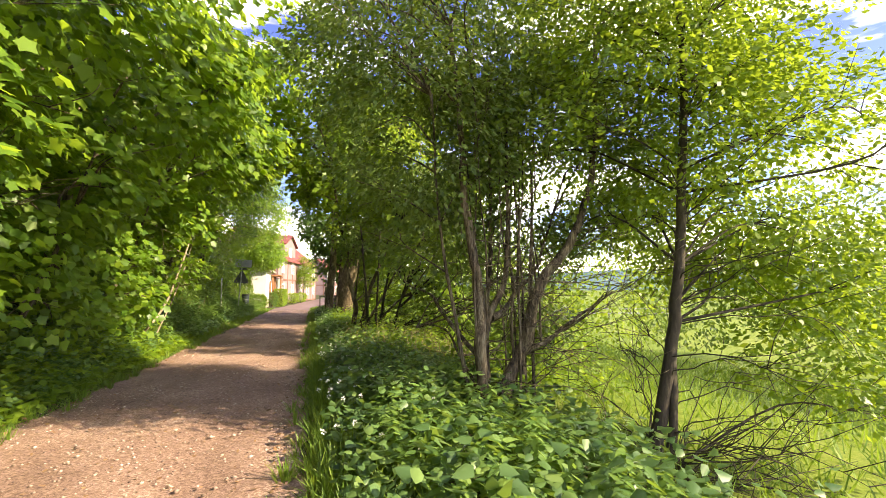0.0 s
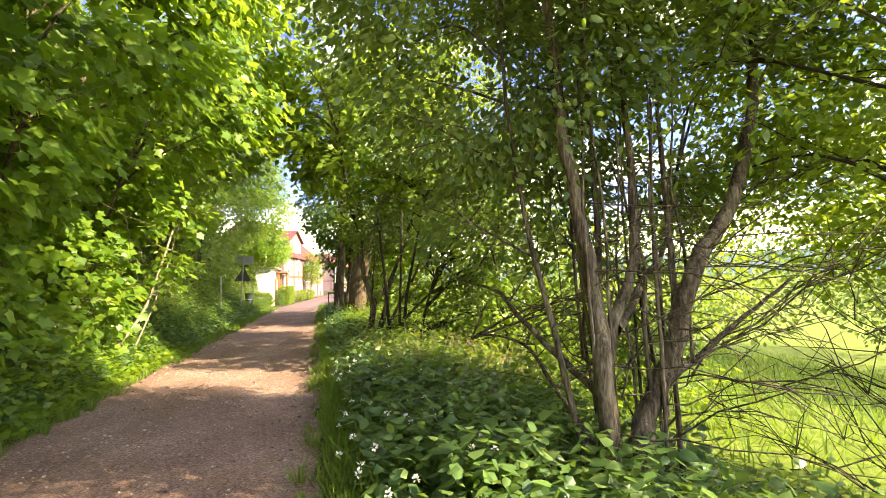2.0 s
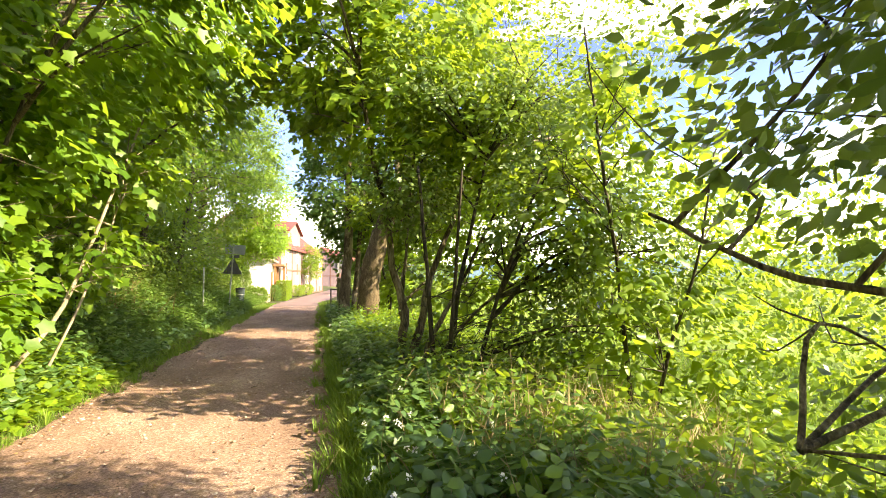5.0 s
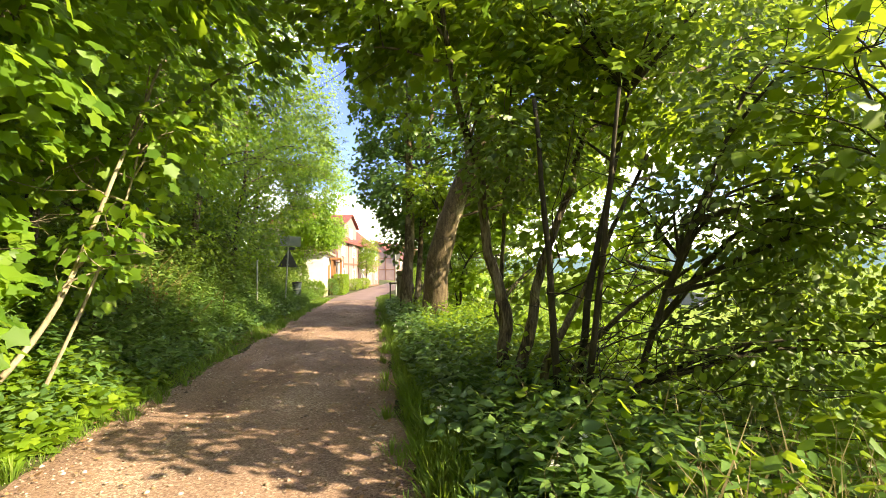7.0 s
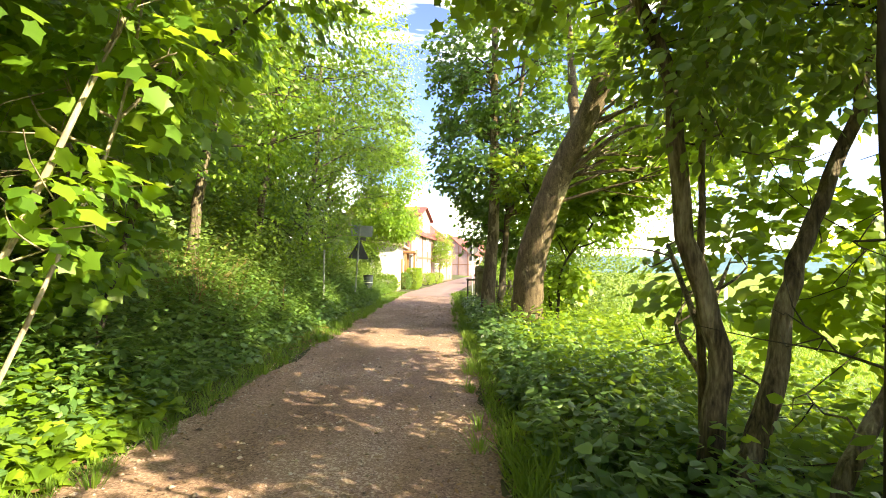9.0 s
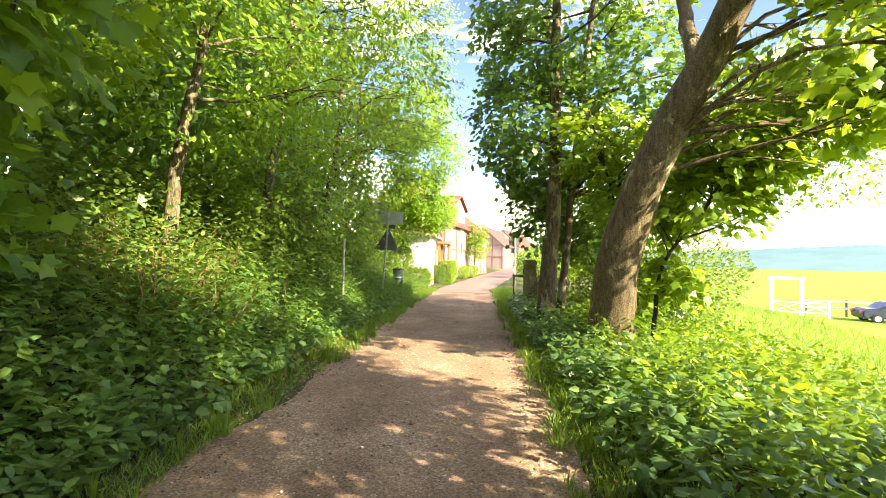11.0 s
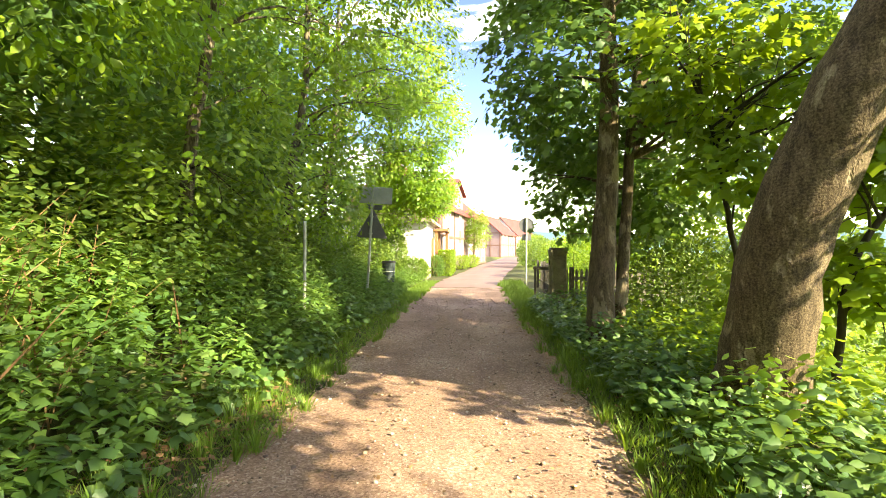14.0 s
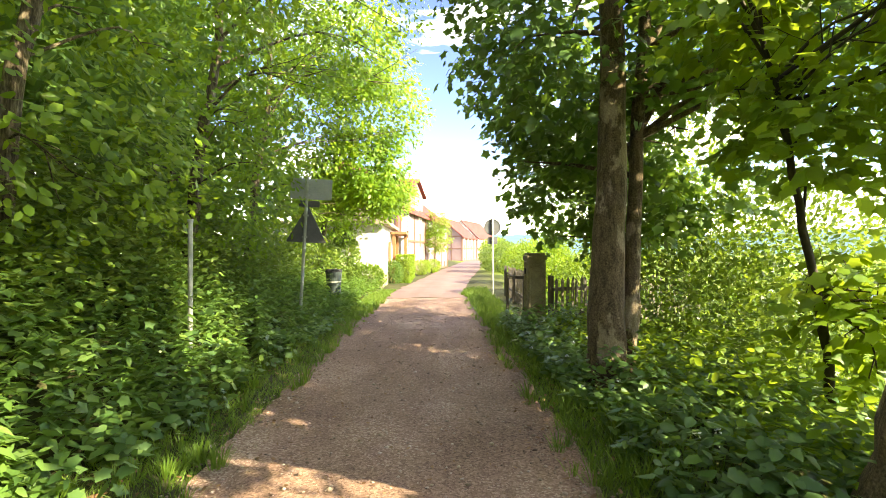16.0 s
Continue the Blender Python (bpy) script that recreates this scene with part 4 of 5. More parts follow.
def gate_pillar():
    x, y = 2.56, 30.6
    g = float(ground_z(x, y))
    root = empty("gate_pillar", (x, y, g - 0.1), "weathered square stone gatepost with recessed panel", "gatepost")
    h = 1.72 - g + 0.1
    bm = bmesh.new()
    box(bm, -0.2, -0.2, 0, 0.2, 0.2, h - 0.16, 0.02)
    front = [f for f in bm.faces if abs(f.normal.y) > 0.9 and f.calc_area() > 0.2] + [f for f in bm.faces if abs(f.normal.x) > 0.9 and f.calc_area() > 0.2]
    bmesh.ops.inset_individual(bm, faces=front, thickness=0.085, depth=-0.045)
    part("shaft", bm, M_PILLAR, root)
    bm = bmesh.new()
    box(bm, -0.22, -0.22, h - 0.16, 0.22, 0.22, h - 0.05, 0.02)
    part("capstone", bm, M_PILLAR, root)
    bm = bmesh.new()
    box(bm, -0.19, -0.19, h - 0.05, 0.19, 0.19, h, 0.02)
    part("cap_top", bm, M_PILLAR, root)
    cyl_part("hinge_pin", (-0.22, -0.05, h - 0.45), (-0.22, -0.05, h - 0.33), 0.02, M_RUBBER, root, "rusty iron hinge pin")


def picket_fence(a, b, label):
    a, b = Vector(a), Vector(b)
    d = b - a
    L = d.length
    root = empty("picket_fence", a, label, "fence", "garden fences")
    root.rotation_euler = (0, 0, math.atan2(d.y, d.x))
    for z in (0.35, 0.9):
        box_part("rail", (0, 0.0, z - 0.04, L, 0.05, z + 0.04), M_WOOD, root, bevel=0.006)
    bm = bmesh.new()
    vs = [(-0.035, 0, 0), (0.035, 0, 0), (0.035, 0, 1.08), (0, 0, 1.15), (-0.035, 0, 1.08)]
    f = bm.faces.new([bm.verts.new(v) for v in vs])
    r = bmesh.ops.extrude_face_region(bm, geom=[f])
    for v in r["geom"]:
        if isinstance(v, bmesh.types.BMVert):
            v.co.y -= 0.022
    bmesh.ops.recalc_face_normals(bm, faces=bm.faces)
    first = part("picket", bm, M_WOOD, root)
    rr = random.Random(5)
    n = int(L / 0.14)
    first.location = (0.07, -0.003, 0)
    for i in range(1, n):
        o = new("picket", first.data)
        o.parent = root
        o.location = (0.07 + i * 0.14, -0.003, rr.uniform(-0.03, 0.03))
        o.rotation_euler = (0, radians(rr.uniform(-2.5, 2.5)), 0)
    k = max(2, int(L / 2.2) + 1)
    for i in range(k):
        x = i * L / (k - 1)
        box_part("post", (x - 0.05, 0.053, -0.3, x + 0.05, 0.15, 1.2), M_WOOD, root, bevel=0.008)


def marker_pipe():
    x, y = -2.62, 26.3
    g = float(ground_z(x, y))
    root = empty("marker_pipe", (x, y, g), "thin grey metal pipe standing in the nettles", "pipe")
    cyl_part("pipe", (0, 0, -0.3), (0, 0, 2.12 - g), 0.028, M_STEEL, root)
    cyl_part("pipe_cap", (0, 0, 2.12 - g), (0, 0, 2.15 - g), 0.033, M_ALU, root)


def rail_beam():
    root = empty("wooden_rail", (2.1, 31.5, 0), "short weathered wooden rail beside the gatepost", "rail")
    box_part("beam", (-0.05, 0.0, 1.1, 0.4, 0.07, 1.18), M_WOOD, root, bevel=0.012)
    box_part("post", (-0.03, -0.08, -0.2, 0.03, -0.003, 1.2), M_WOOD, root, bevel=0.012)


def window(parent, x, z, w, h, y=0.0):
    """A window in a wall plane y = 0 that faces -y."""
    win = box_part("window", (x - w / 2, y - 0.05, z, x + w / 2, y - 0.02, z + h), M_GLASS, parent)
    t = 0.07
    for dims in ((x - w / 2 - t, y - 0.08, z - t, x - w / 2, y - 0.004, z + h + t), (x + w / 2, y - 0.08, z - t, x + w / 2 + t, y - 0.004, z + h + t),
                 (x - w / 2, y - 0.08, z + h, x + w / 2, y - 0.004, z + h + t), (x - w / 2, y - 0.12, z - t, x + w / 2, y - 0.004, z),
                 (x - 0.025, y - 0.075, z, x + 0.025, y - 0.052, z + h), (x - w / 2, y - 0.073, z + h * 0.62, x - 0.027, y - 0.053, z + h * 0.62 + 0.04)):
        f = box_part("window_frame", dims, M_WHITE, win)


def gable_roof(parent, L, D, eave, ridge, mat, over=0.4, thick=0.18):
    """Tiled roof over a box from (0, 0) to (L, D), its ridge along x; each slope is one stepped slab."""
    n = 14
    for side in (0, 1):
        prof = []
        for i in range(n):
            for t, lift in ((i / n, 0.06), ((i + 1) / n, 0.0)):
                prof.append((-over + (D / 2 + over) * t, eave - 0.25 + (ridge - eave + 0.25) * t + lift))
        prof += [(D / 2, ridge - thick), (-over, eave - 0.25 - thick)]
        bm = bmesh.new()
        f = bm.faces.new([bm.verts.new((-over, y if side == 0 else D - y, z)) for y, z in prof])
        r = bmesh.ops.extrude_face_region(bm, geom=[f])
        for v in r["geom"]:
            if isinstance(v, bmesh.types.BMVert):
                v.co.x += L + 2 * over
        bmesh.ops.recalc_face_normals(bm, faces=bm.faces)
        part("roof_slope", bm, mat, parent)


def house(name, label, at, turn, L, D, eave, ridge, wall_mat, timbers, storeys, cols, dormer=False):
    """A house whose street front lies along x at y = 0."""
    root = empty(name, at, label, "house")
    root.rotation_euler = (0, 0, radians(turn))
    box_part("wall", (0, 0, -0.5, L, D, eave), wall_mat, root)
    for gx in (0.0, L - 0.2):
        bm = bmesh.new()
        f = bm.faces.new([bm.verts.new(v) for v in ((gx, 0.05, eave), (gx, D - 0.05, eave), (gx, D / 2, ridge - 0.2))])
        r = bmesh.ops.extrude_face_region(bm, geom=[f])
        for v in r["geom"]:
            if isinstance(v, bmesh.types.BMVert):
                v.co.x += 0.2
        bmesh.ops.recalc_face_normals(bm, faces=bm.faces)
        part("gable", bm, wall_mat, root)
    gable_roof(root, L, D, eave, ridge, M_TILE)
    box_part("ridge_tile", (-0.4, D / 2 - 0.12, ridge - 0.02, L + 0.4, D / 2 + 0.12, ridge + 0.12), M_TILE, root, bevel=0.03)
    h = eave / storeys
    for s in range(storeys):
        for c in range(cols):
            window(root, (c + 0.5) * L / cols, s * h + 0.9, 0.95, 1.25)
    if timbers:
        for s in range(storeys + 1):
            box_part("timber_beam", (0.0, -0.06, min(s * h, eave - 0.2), L, -0.003, min(s * h, eave - 0.2) + 0.18), M_TIMBER, root)
        for c in range(cols * 2 + 1):
            x = min(max(c * L / (cols * 2), 0.1), L - 0.1)
            for s in range(storeys):
                box_part("timber_post", (x - 0.09, -0.055, s * h + 0.183, x + 0.09, -0.003, min((s + 1) * h, eave - 0.2) - 0.003), M_TIMBER, root)
        for i in range(5):
            y = 0.15 + i * (D - 0.5) / 4
            box_part("timber_post", (-0.06, y, 0.0, -0.003, y + 0.18, eave + (ridge - eave) * (1 - abs(2 * y / D - 1)) * 0.8), M_TIMBER, root)
        for z in (h, eave):
            box_part("timber_beam", (-0.075, 0.0, z - 0.1, -0.062, D, z + 0.1), M_TIMBER, root)
    if dormer:
        dm = box_part("dormer", (L * 0.18, 0.3, eave - 0.1, L * 0.42, D / 2, eave + 1.7), wall_mat, root)
        for sgn in (0, 1):
            bm = bmesh.new()
            x0, x1 = L * 0.16, L * 0.30
            if sgn:
                x0, x1 = L * 0.44, L * 0.30
            q = [bm.verts.new(v) for v in ((x0, 0.0, eave + 1.6), (x1, 0.0, eave + 2.9), (x1, D / 2, eave + 2.9), (x0, D / 2, eave + 1.6), (x0, 0.0, eave + 1.75), (x1, 0.0, eave + 3.05), (x1, D / 2, eave + 3.05), (x0, D / 2, eave + 1.75))]
            for f in ((0, 1, 2, 3), (7, 6, 5, 4), (0, 4, 5, 1), (1, 5, 6, 2), (2, 6, 7, 3), (3, 7, 4, 0)):
                bm.faces.new([q[k] for k in f])
            bmesh.ops.recalc_face_normals(bm, faces=bm.faces)
            part("dormer_roof", bm, M_TILE, root)
        bm = bmesh.new()
        f = bm.faces.new([bm.verts.new(v) for v in ((L * 0.18, 0.3, eave + 1.7), (L * 0.42, 0.3, eave + 1.7), (L * 0.30, 0.3, eave + 2.85))])
        r = bmesh.ops.extrude_face_region(bm, geom=[f])
        for v in r["geom"]:
            if isinstance(v, bmesh.types.BMVert):
                v.co.y += 0.2
        bmesh.ops.recalc_face_normals(bm, faces=bm.faces)
        part("dormer_gable", bm, M_PINK, root)
        window(root, L * 0.30, eave + 0.35, 0.9, 1.0, 0.3)
    return root


def garage():
    root = empty("white_outbuilding", (-2.1, 43.0, 0.1), "low white plastered outbuilding with a wooden porch", "outbuilding")
    box_part("wall", (-7.0, 0.0, -0.4, 0.0, 6.0, 3.0), M_PLASTER, root)
    box_part("plinth", (-7.03, -0.03, -0.4, 0.03, 6.03, 0.55), M_PILLAR, root)
    bm = bmesh.new()
    box(bm, -7.3, -0.35, 3.0, 0.35, 6.3, 3.18, 0.02)
    part("flat_roof", bm, M_PILLAR, root)
    for x, y in ((0.22, 4.3), (0.22, 6.6), (0.75, 6.6)):
        box_part("porch_post", (x - 0.09, y - 0.09, -0.4, x + 0.09, y + 0.09, 2.7), M_ORANGE, root, bevel=0.015)
    box_part("wooden_door", (0.033, 3.0, 0.0, 0.09, 4.0, 2.25), M_ORANGE, root)
    box_part("porch_beam", (0.05, 4.1, 2.703, 0.95, 6.8, 2.85), M_ORANGE, root, bevel=0.015)
    box_part("side_wall", (-0.6, 6.9, -0.4, 0.85, 7.1, 2.6), M_PLASTER, root)


def bush(name, label, seed, at, r, n, mat, leaf="small", size=0.09, category="bush"):
    rng = np.random.default_rng(seed)
    root = empty(name, at, label, category)
    p, o = cloud(rng, [(0, 0, r[2] * 0.85, *r), (r[0] * 0.3, -r[1] * 0.2, r[2] * 1.1, r[0] * 0.6, r[1] * 0.6, r[2] * 0.7)], n, 0.6)
    p[:, 2] = np.maximum(p[:, 2], 0.02)
    leaves_mesh("foliage", p, o + rng.normal(size=p.shape) * 0.5, o + rng.normal(size=p.shape) * 0.5 + np.array([0, 0, 0.6]), size * rng.uniform(0.6, 1.3, n), leaf, mat, root)
    v, f = [], []
    for i in range(7):
        a = i * 0.9
        tube(v, f, [(0.05 * math.cos(a), 0.05 * math.sin(a), -0.1), (0.25 * r[0] * math.cos(a), 0.25 * r[1] * math.sin(a), r[2] * 0.6), (0.6 * r[0] * math.cos(a), 0.6 * r[1] * math.sin(a), r[2] * 1.2)], [0.03, 0.02, 0.008], 5)
    mesh_object("stems", v, f, M_BARK_DARK, root, smooth=True)
    return root


def clipped_hedge(seed, x0, y0, x1, y1, h):
    rng = np.random.default_rng(seed)
    root = empty("clipped_hedge", ((x0 + x1) / 2, (y0 + y1) / 2, float(ground_z((x0 + x1) / 2, (y0 + y1) / 2))), "clipped bright green box hedge by the street", "hedge")
    n = 9000
    q = rng.uniform(-1, 1, (n, 3))
    face = rng.integers(0, 3, n)
    q[np.arange(n), face] = np.sign(q[np.arange(n), face]) * rng.uniform(0.88, 1.02, n)
    o = q.copy()
    q[:, 2] = (q[:, 2] + 1) / 2
    p = q * np.array([(x1 - x0) / 2, (y1 - y0) / 2, h])
    leaves_mesh("foliage", p, o + rng.normal(size=p.shape) * 0.6, o + rng.normal(size=p.shape) * 0.5, 0.10 * rng.uniform(0.6, 1.3, n), "small", M_YELLOWLEAF, root)
    box_part("branch_core", (-(x1 - x0) * 0.4, -(y1 - y0) * 0.42, -0.1, (x1 - x0) * 0.4, (y1 - y0) * 0.42, h * 0.85), M_BARK_DARK, root, bevel=0.1)


def white_gate():
    x, y = 22.5, 48.8
    root = empty("white_gate", (x, y, float(ground_z(x, y))), "white wooden gateway with crossed lower panels in the meadow", "gate")
    root.rotation_euler = (0, 0, radians(-25))
    root.scale = (0.72, 0.72, 0.72)
    for px in (-1.2, 1.2):
        box_part("post", (px - 0.17, -0.17, -0.3, px + 0.17, 0.17, 3.3), M_WHITE, root, bevel=0.02)
    box_part("lintel", (-1.5, -0.12, 3.303, 1.5, 0.12, 3.6), M_WHITE, root, bevel=0.02)
    for x0, x1 in ((-1.03, 1.03), (1.37, 3.2)):
        for z in (0.15, 1.1):
            box_part("rail", (x0, -0.05, z, x1, 0.05, z + 0.12), M_WHITE, root)
        for s in (-1, 1):
            bm = bmesh.new()
            L = math.hypot(x1 - x0, 0.85)
            box(bm, -L / 2, -0.03 + 0.03 * s, -0.05, L / 2, -0.0 + 0.03 * s, 0.05)
            bmesh.ops.rotate(bm, verts=bm.verts, matrix=Matrix.Rotation(s * math.atan2(0.85, x1 - x0), 3, 'Y'))
            bmesh.ops.translate(bm, verts=bm.verts, vec=((x0 + x1) / 2, 0, 0.68))
            part("cross_brace", bm, M_WHITE, root)
    box_part("end_post", (3.2, -0.08, -0.3, 3.36, 0.08, 1.3), M_WHITE, root)


def pasture_rail():
    x, y = 26.0, 52.0
    root = empty("pasture_rail", (x, y, float(ground_z(x, y))), "grey wooden rail fence across the meadow", "fence")
    root.rotation_euler = (0, 0, radians(-22))
    for i in range(8):
        box_part("post", (i * 2.4 - 0.06, -0.06, -0.6, i * 2.4 + 0.06, 0.06, 1.15), M_WOOD, root)
    for z in (0.45, 0.95):
        box_part("rail", (-0.2, -0.1, z, 17.2, -0.063, z + 0.14), M_ALU, root)


def parked_car():
    x, y = 29.0, 48.0
    root = empty("parked_car", (x, y, float(ground_z(x, y))), "dark blue car parked at the far side of the meadow", "car")
    root.rotation_euler = (0, 0, radians(-15))
    prof = [(-2.1, 0.3), (-2.15, 0.75), (-1.9, 0.95), (-1.2, 1.0), (-0.6, 1.42), (0.9, 1.45), (1.6, 1.0), (2.1, 0.9), (2.15, 0.4), (2.05, 0.3)]
    bm = bmesh.new()
    f = bm.faces.new([bm.verts.new((a, -0.85, b)) for a, b in prof])
    r = bmesh.ops.extrude_face_region(bm, geom=[f])
    for v in r["geom"]:
        if isinstance(v, bmesh.types.BMVert):
            v.co.y += 1.7
    bmesh.ops.recalc_face_normals(bm, faces=bm.faces)
    bmesh.ops.bevel(bm, geom=list(bm.edges), offset=0.08, segments=2, affect='EDGES')
    part("body", bm, M_CARPAINT, root)
    for s in (-0.86, 0.86):
        box_part("side_window", (-0.75, s - 0.012, 1.0, 1.0, s + 0.012, 1.32), M_GLASS, root)
        for wx in (-1.35, 1.35):
            w = cyl_part("wheel", (wx, s - 0.08, 0.31), (wx, s + 0.08, 0.31), 0.31, M_RUBBER, root, seg=24)
            cyl_part("rim", (wx, s - 0.09, 0.31), (wx, s + 0.09, 0.31), 0.19, M_ALU, w, seg=18)
    for s in (-0.6, 0.6):
        box_part("tail_light", (-2.19, s - 0.15, 0.65, -2.1, s + 0.15, 0.82), M_RED, root)


traffic_sign()
round_sign()
litter_bin()
gate_pillar()
marker_pipe()
rail_beam()
picket_fence((2.95, 31.3, 0.02), (3.3, 38.6, 0.05), "dark weathered picket fence beside the lane")
picket_fence((3.05, 30.9, 0.0), (7.4, 32.6, -0.25), "dark weathered picket fence behind the gatepost")
garage()
house("timbered_house", "tall half-timbered house with red tiled roof", (-2.0, 54.0, 0), 80.0, 24.0, 8.0, 5.2, 8.6, M_PINK, True, 2, 5, True)
house("village_house", "far village house with red gabled roof", (6.6, 116.0, 0), 74.0, 16.0, 9.0, 5.2, 9.2, M_PINK, True, 2, 4)
clipped_hedge(101, -1.75, 47.0, -0.95, 54.0, 1.55)
bush("round_bush", "dark clipped round bush beside the porch", 102, (-1.95, 46.0, 0.05), (0.7, 0.6, 0.7), 2500, M_DARKLEAF)
bush("garden_bush", "loose green garden bush along the street", 103, (-0.5, 56.5, 0.1), (0.8, 1.6, 0.6), 2500, M_YELLOWLEAF)
bush("garden_bush", "loose green garden bush along the street", 104, (0.3, 60.5, 0.1), (0.8, 2.0, 0.6), 2500, M_YELLOWLEAF)
bush("garden_bush", "bright green bush behind the picket fence", 105, (4.9, 39.5, 0.0), (1.3, 1.6, 1.25), 6000, M_YELLOWLEAF, size=0.11)
bush("garden_bush", "bright green bush behind the picket fence", 106, (5.6, 35.5, -0.1), (1.3, 1.4, 1.0), 5000, M_YELLOWLEAF, size=0.11)
bush("garden_bush", "dense dark shrub hiding the outbuilding corner", 108, (-3.75, 41.2, 0.2), (0.85, 1.1, 1.45), 5000, M_OVATE, size=0.13)
bush("garden_bush", "dense dark shrub hiding the outbuilding corner", 109, (-4.0, 37.0, 0.2), (1.2, 1.4, 1.1), 5000, M_OVATE, size=0.13)
bush("garden_bush", "low grassy shrub in front of the white wall", 110, (-2.75, 41.4, 0.05), (1.0, 0.8, 0.65), 2500, M_GRASS, size=0.12)
bush("garden_bush", "bright green bush beside the street", 111, (5.4, 46.0, 0.0), (1.3, 2.2, 1.2), 5000, M_YELLOWLEAF, size=0.12)
bush("garden_bush", "bright green bush beside the street", 112, (7.4, 52.0, 0.0), (2.0, 2.4, 1.5), 5000, M_OVATE, size=0.14)
tree("street_tree", "small light green street tree before the house", 107,
     [([(0.55, 64.0, 0.0), (0.6, 64.0, 1.5), (0.65, 64.1, 3.5)], 0.09, 0.04)],
     [(0.65, 64.0, 3.0, 1.6, 1.6, 1.3), (0.7, 64.1, 4.6, 1.3, 1.3, 1.5)], 900, 7, "small", 0.16, M_YELLOWLEAF, M_BARK, 12, 0.5, 0, 0.3, 0.2)
bush("garden_bush", "loose hedge bushes along the street", 113, (6.4, 62.0, 0.0), (1.8, 4.0, 1.5), 6000, M_OVATE, size=0.16)
bush("garden_bush", "loose hedge bushes along the street", 114, (7.6, 74.0, 0.0), (1.8, 5.0, 1.8), 6000, M_YELLOWLEAF, size=0.18)
bush("garden_bush", "loose hedge bushes along the street", 115, (9.4, 88.0, 0.0), (2.2, 6.0, 2.2), 6000, M_OVATE, size=0.2)
house("village_house", "distant village house with red gabled roof", (12.0, 138.0, 0), 68.0, 18.0, 9.0, 5.6, 10.2, M_PLASTER, True, 2, 5)
white_gate()
pasture_rail()
parked_car()


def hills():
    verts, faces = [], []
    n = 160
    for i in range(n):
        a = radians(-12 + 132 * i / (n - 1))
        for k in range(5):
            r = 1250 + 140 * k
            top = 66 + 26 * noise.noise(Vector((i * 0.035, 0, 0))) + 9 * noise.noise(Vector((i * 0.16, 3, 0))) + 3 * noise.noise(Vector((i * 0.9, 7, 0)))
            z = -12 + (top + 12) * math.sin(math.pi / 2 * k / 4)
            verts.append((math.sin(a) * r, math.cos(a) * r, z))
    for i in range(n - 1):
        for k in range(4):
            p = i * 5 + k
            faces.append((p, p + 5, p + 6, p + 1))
    tagged(mesh_object("backdrop", verts, faces, M_HILL, smooth=True), "distant wooded hills beyond the meadow, blue haze painted into their colour", kind="structure")


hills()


# ---- undergrowth, grass, litter ----
def herbs(name, label, seed, n, region, height, leaf, size, mat, per=10, flat=0.8):
    """Leafy plants: leaves in tiers up each stem. region gives x, y for n plants."""
    rng = np.random.default_rng(seed)
    x, y = region(rng, n)
    hgt = height(x, y) * rng.uniform(0.45, 1.25, n)
    g = ground_z(x, y)
    t = np.sqrt((np.arange(per) + 0.7) / per)[None, :] * rng.uniform(0.85, 1.1, (n, per))
    a = rng.uniform(0, 6.28, (n, 1)) + np.arange(per)[None, :] * 2.4 + rng.normal(size=(n, per)) * 0.4
    lean = rng.normal(size=(n, 2)) * 0.18
    spread = 0.05 * rng.uniform(0.4, 1.6, (n, per))
    px = x[:, None] + lean[:, :1] * hgt[:, None] * t + np.cos(a) * spread
    py = y[:, None] + lean[:, 1:] * hgt[:, None] * t + np.sin(a) * spread
    pz = g[:, None] + hgt[:, None] * t
    pos = np.stack([px, py, pz], -1).reshape(-1, 3)
    way = np.stack([np.cos(a), np.sin(a), rng.uniform(-0.75, 0.4, (n, per))], -1).reshape(-1, 3)
    nrm = np.stack([rng.normal(size=(n, per)) * (1 - flat), rng.normal(size=(n, per)) * (1 - flat), np.ones((n, per))], -1).reshape(-1, 3)
    sz = (size * rng.uniform(0.55, 1.3, (n, per)) * (1.15 - 0.35 * t)).ravel()
    ob = leaves_mesh(name, pos, way, nrm, sz, leaf, mat)
    return tagged(ob, label, kind="stuff")


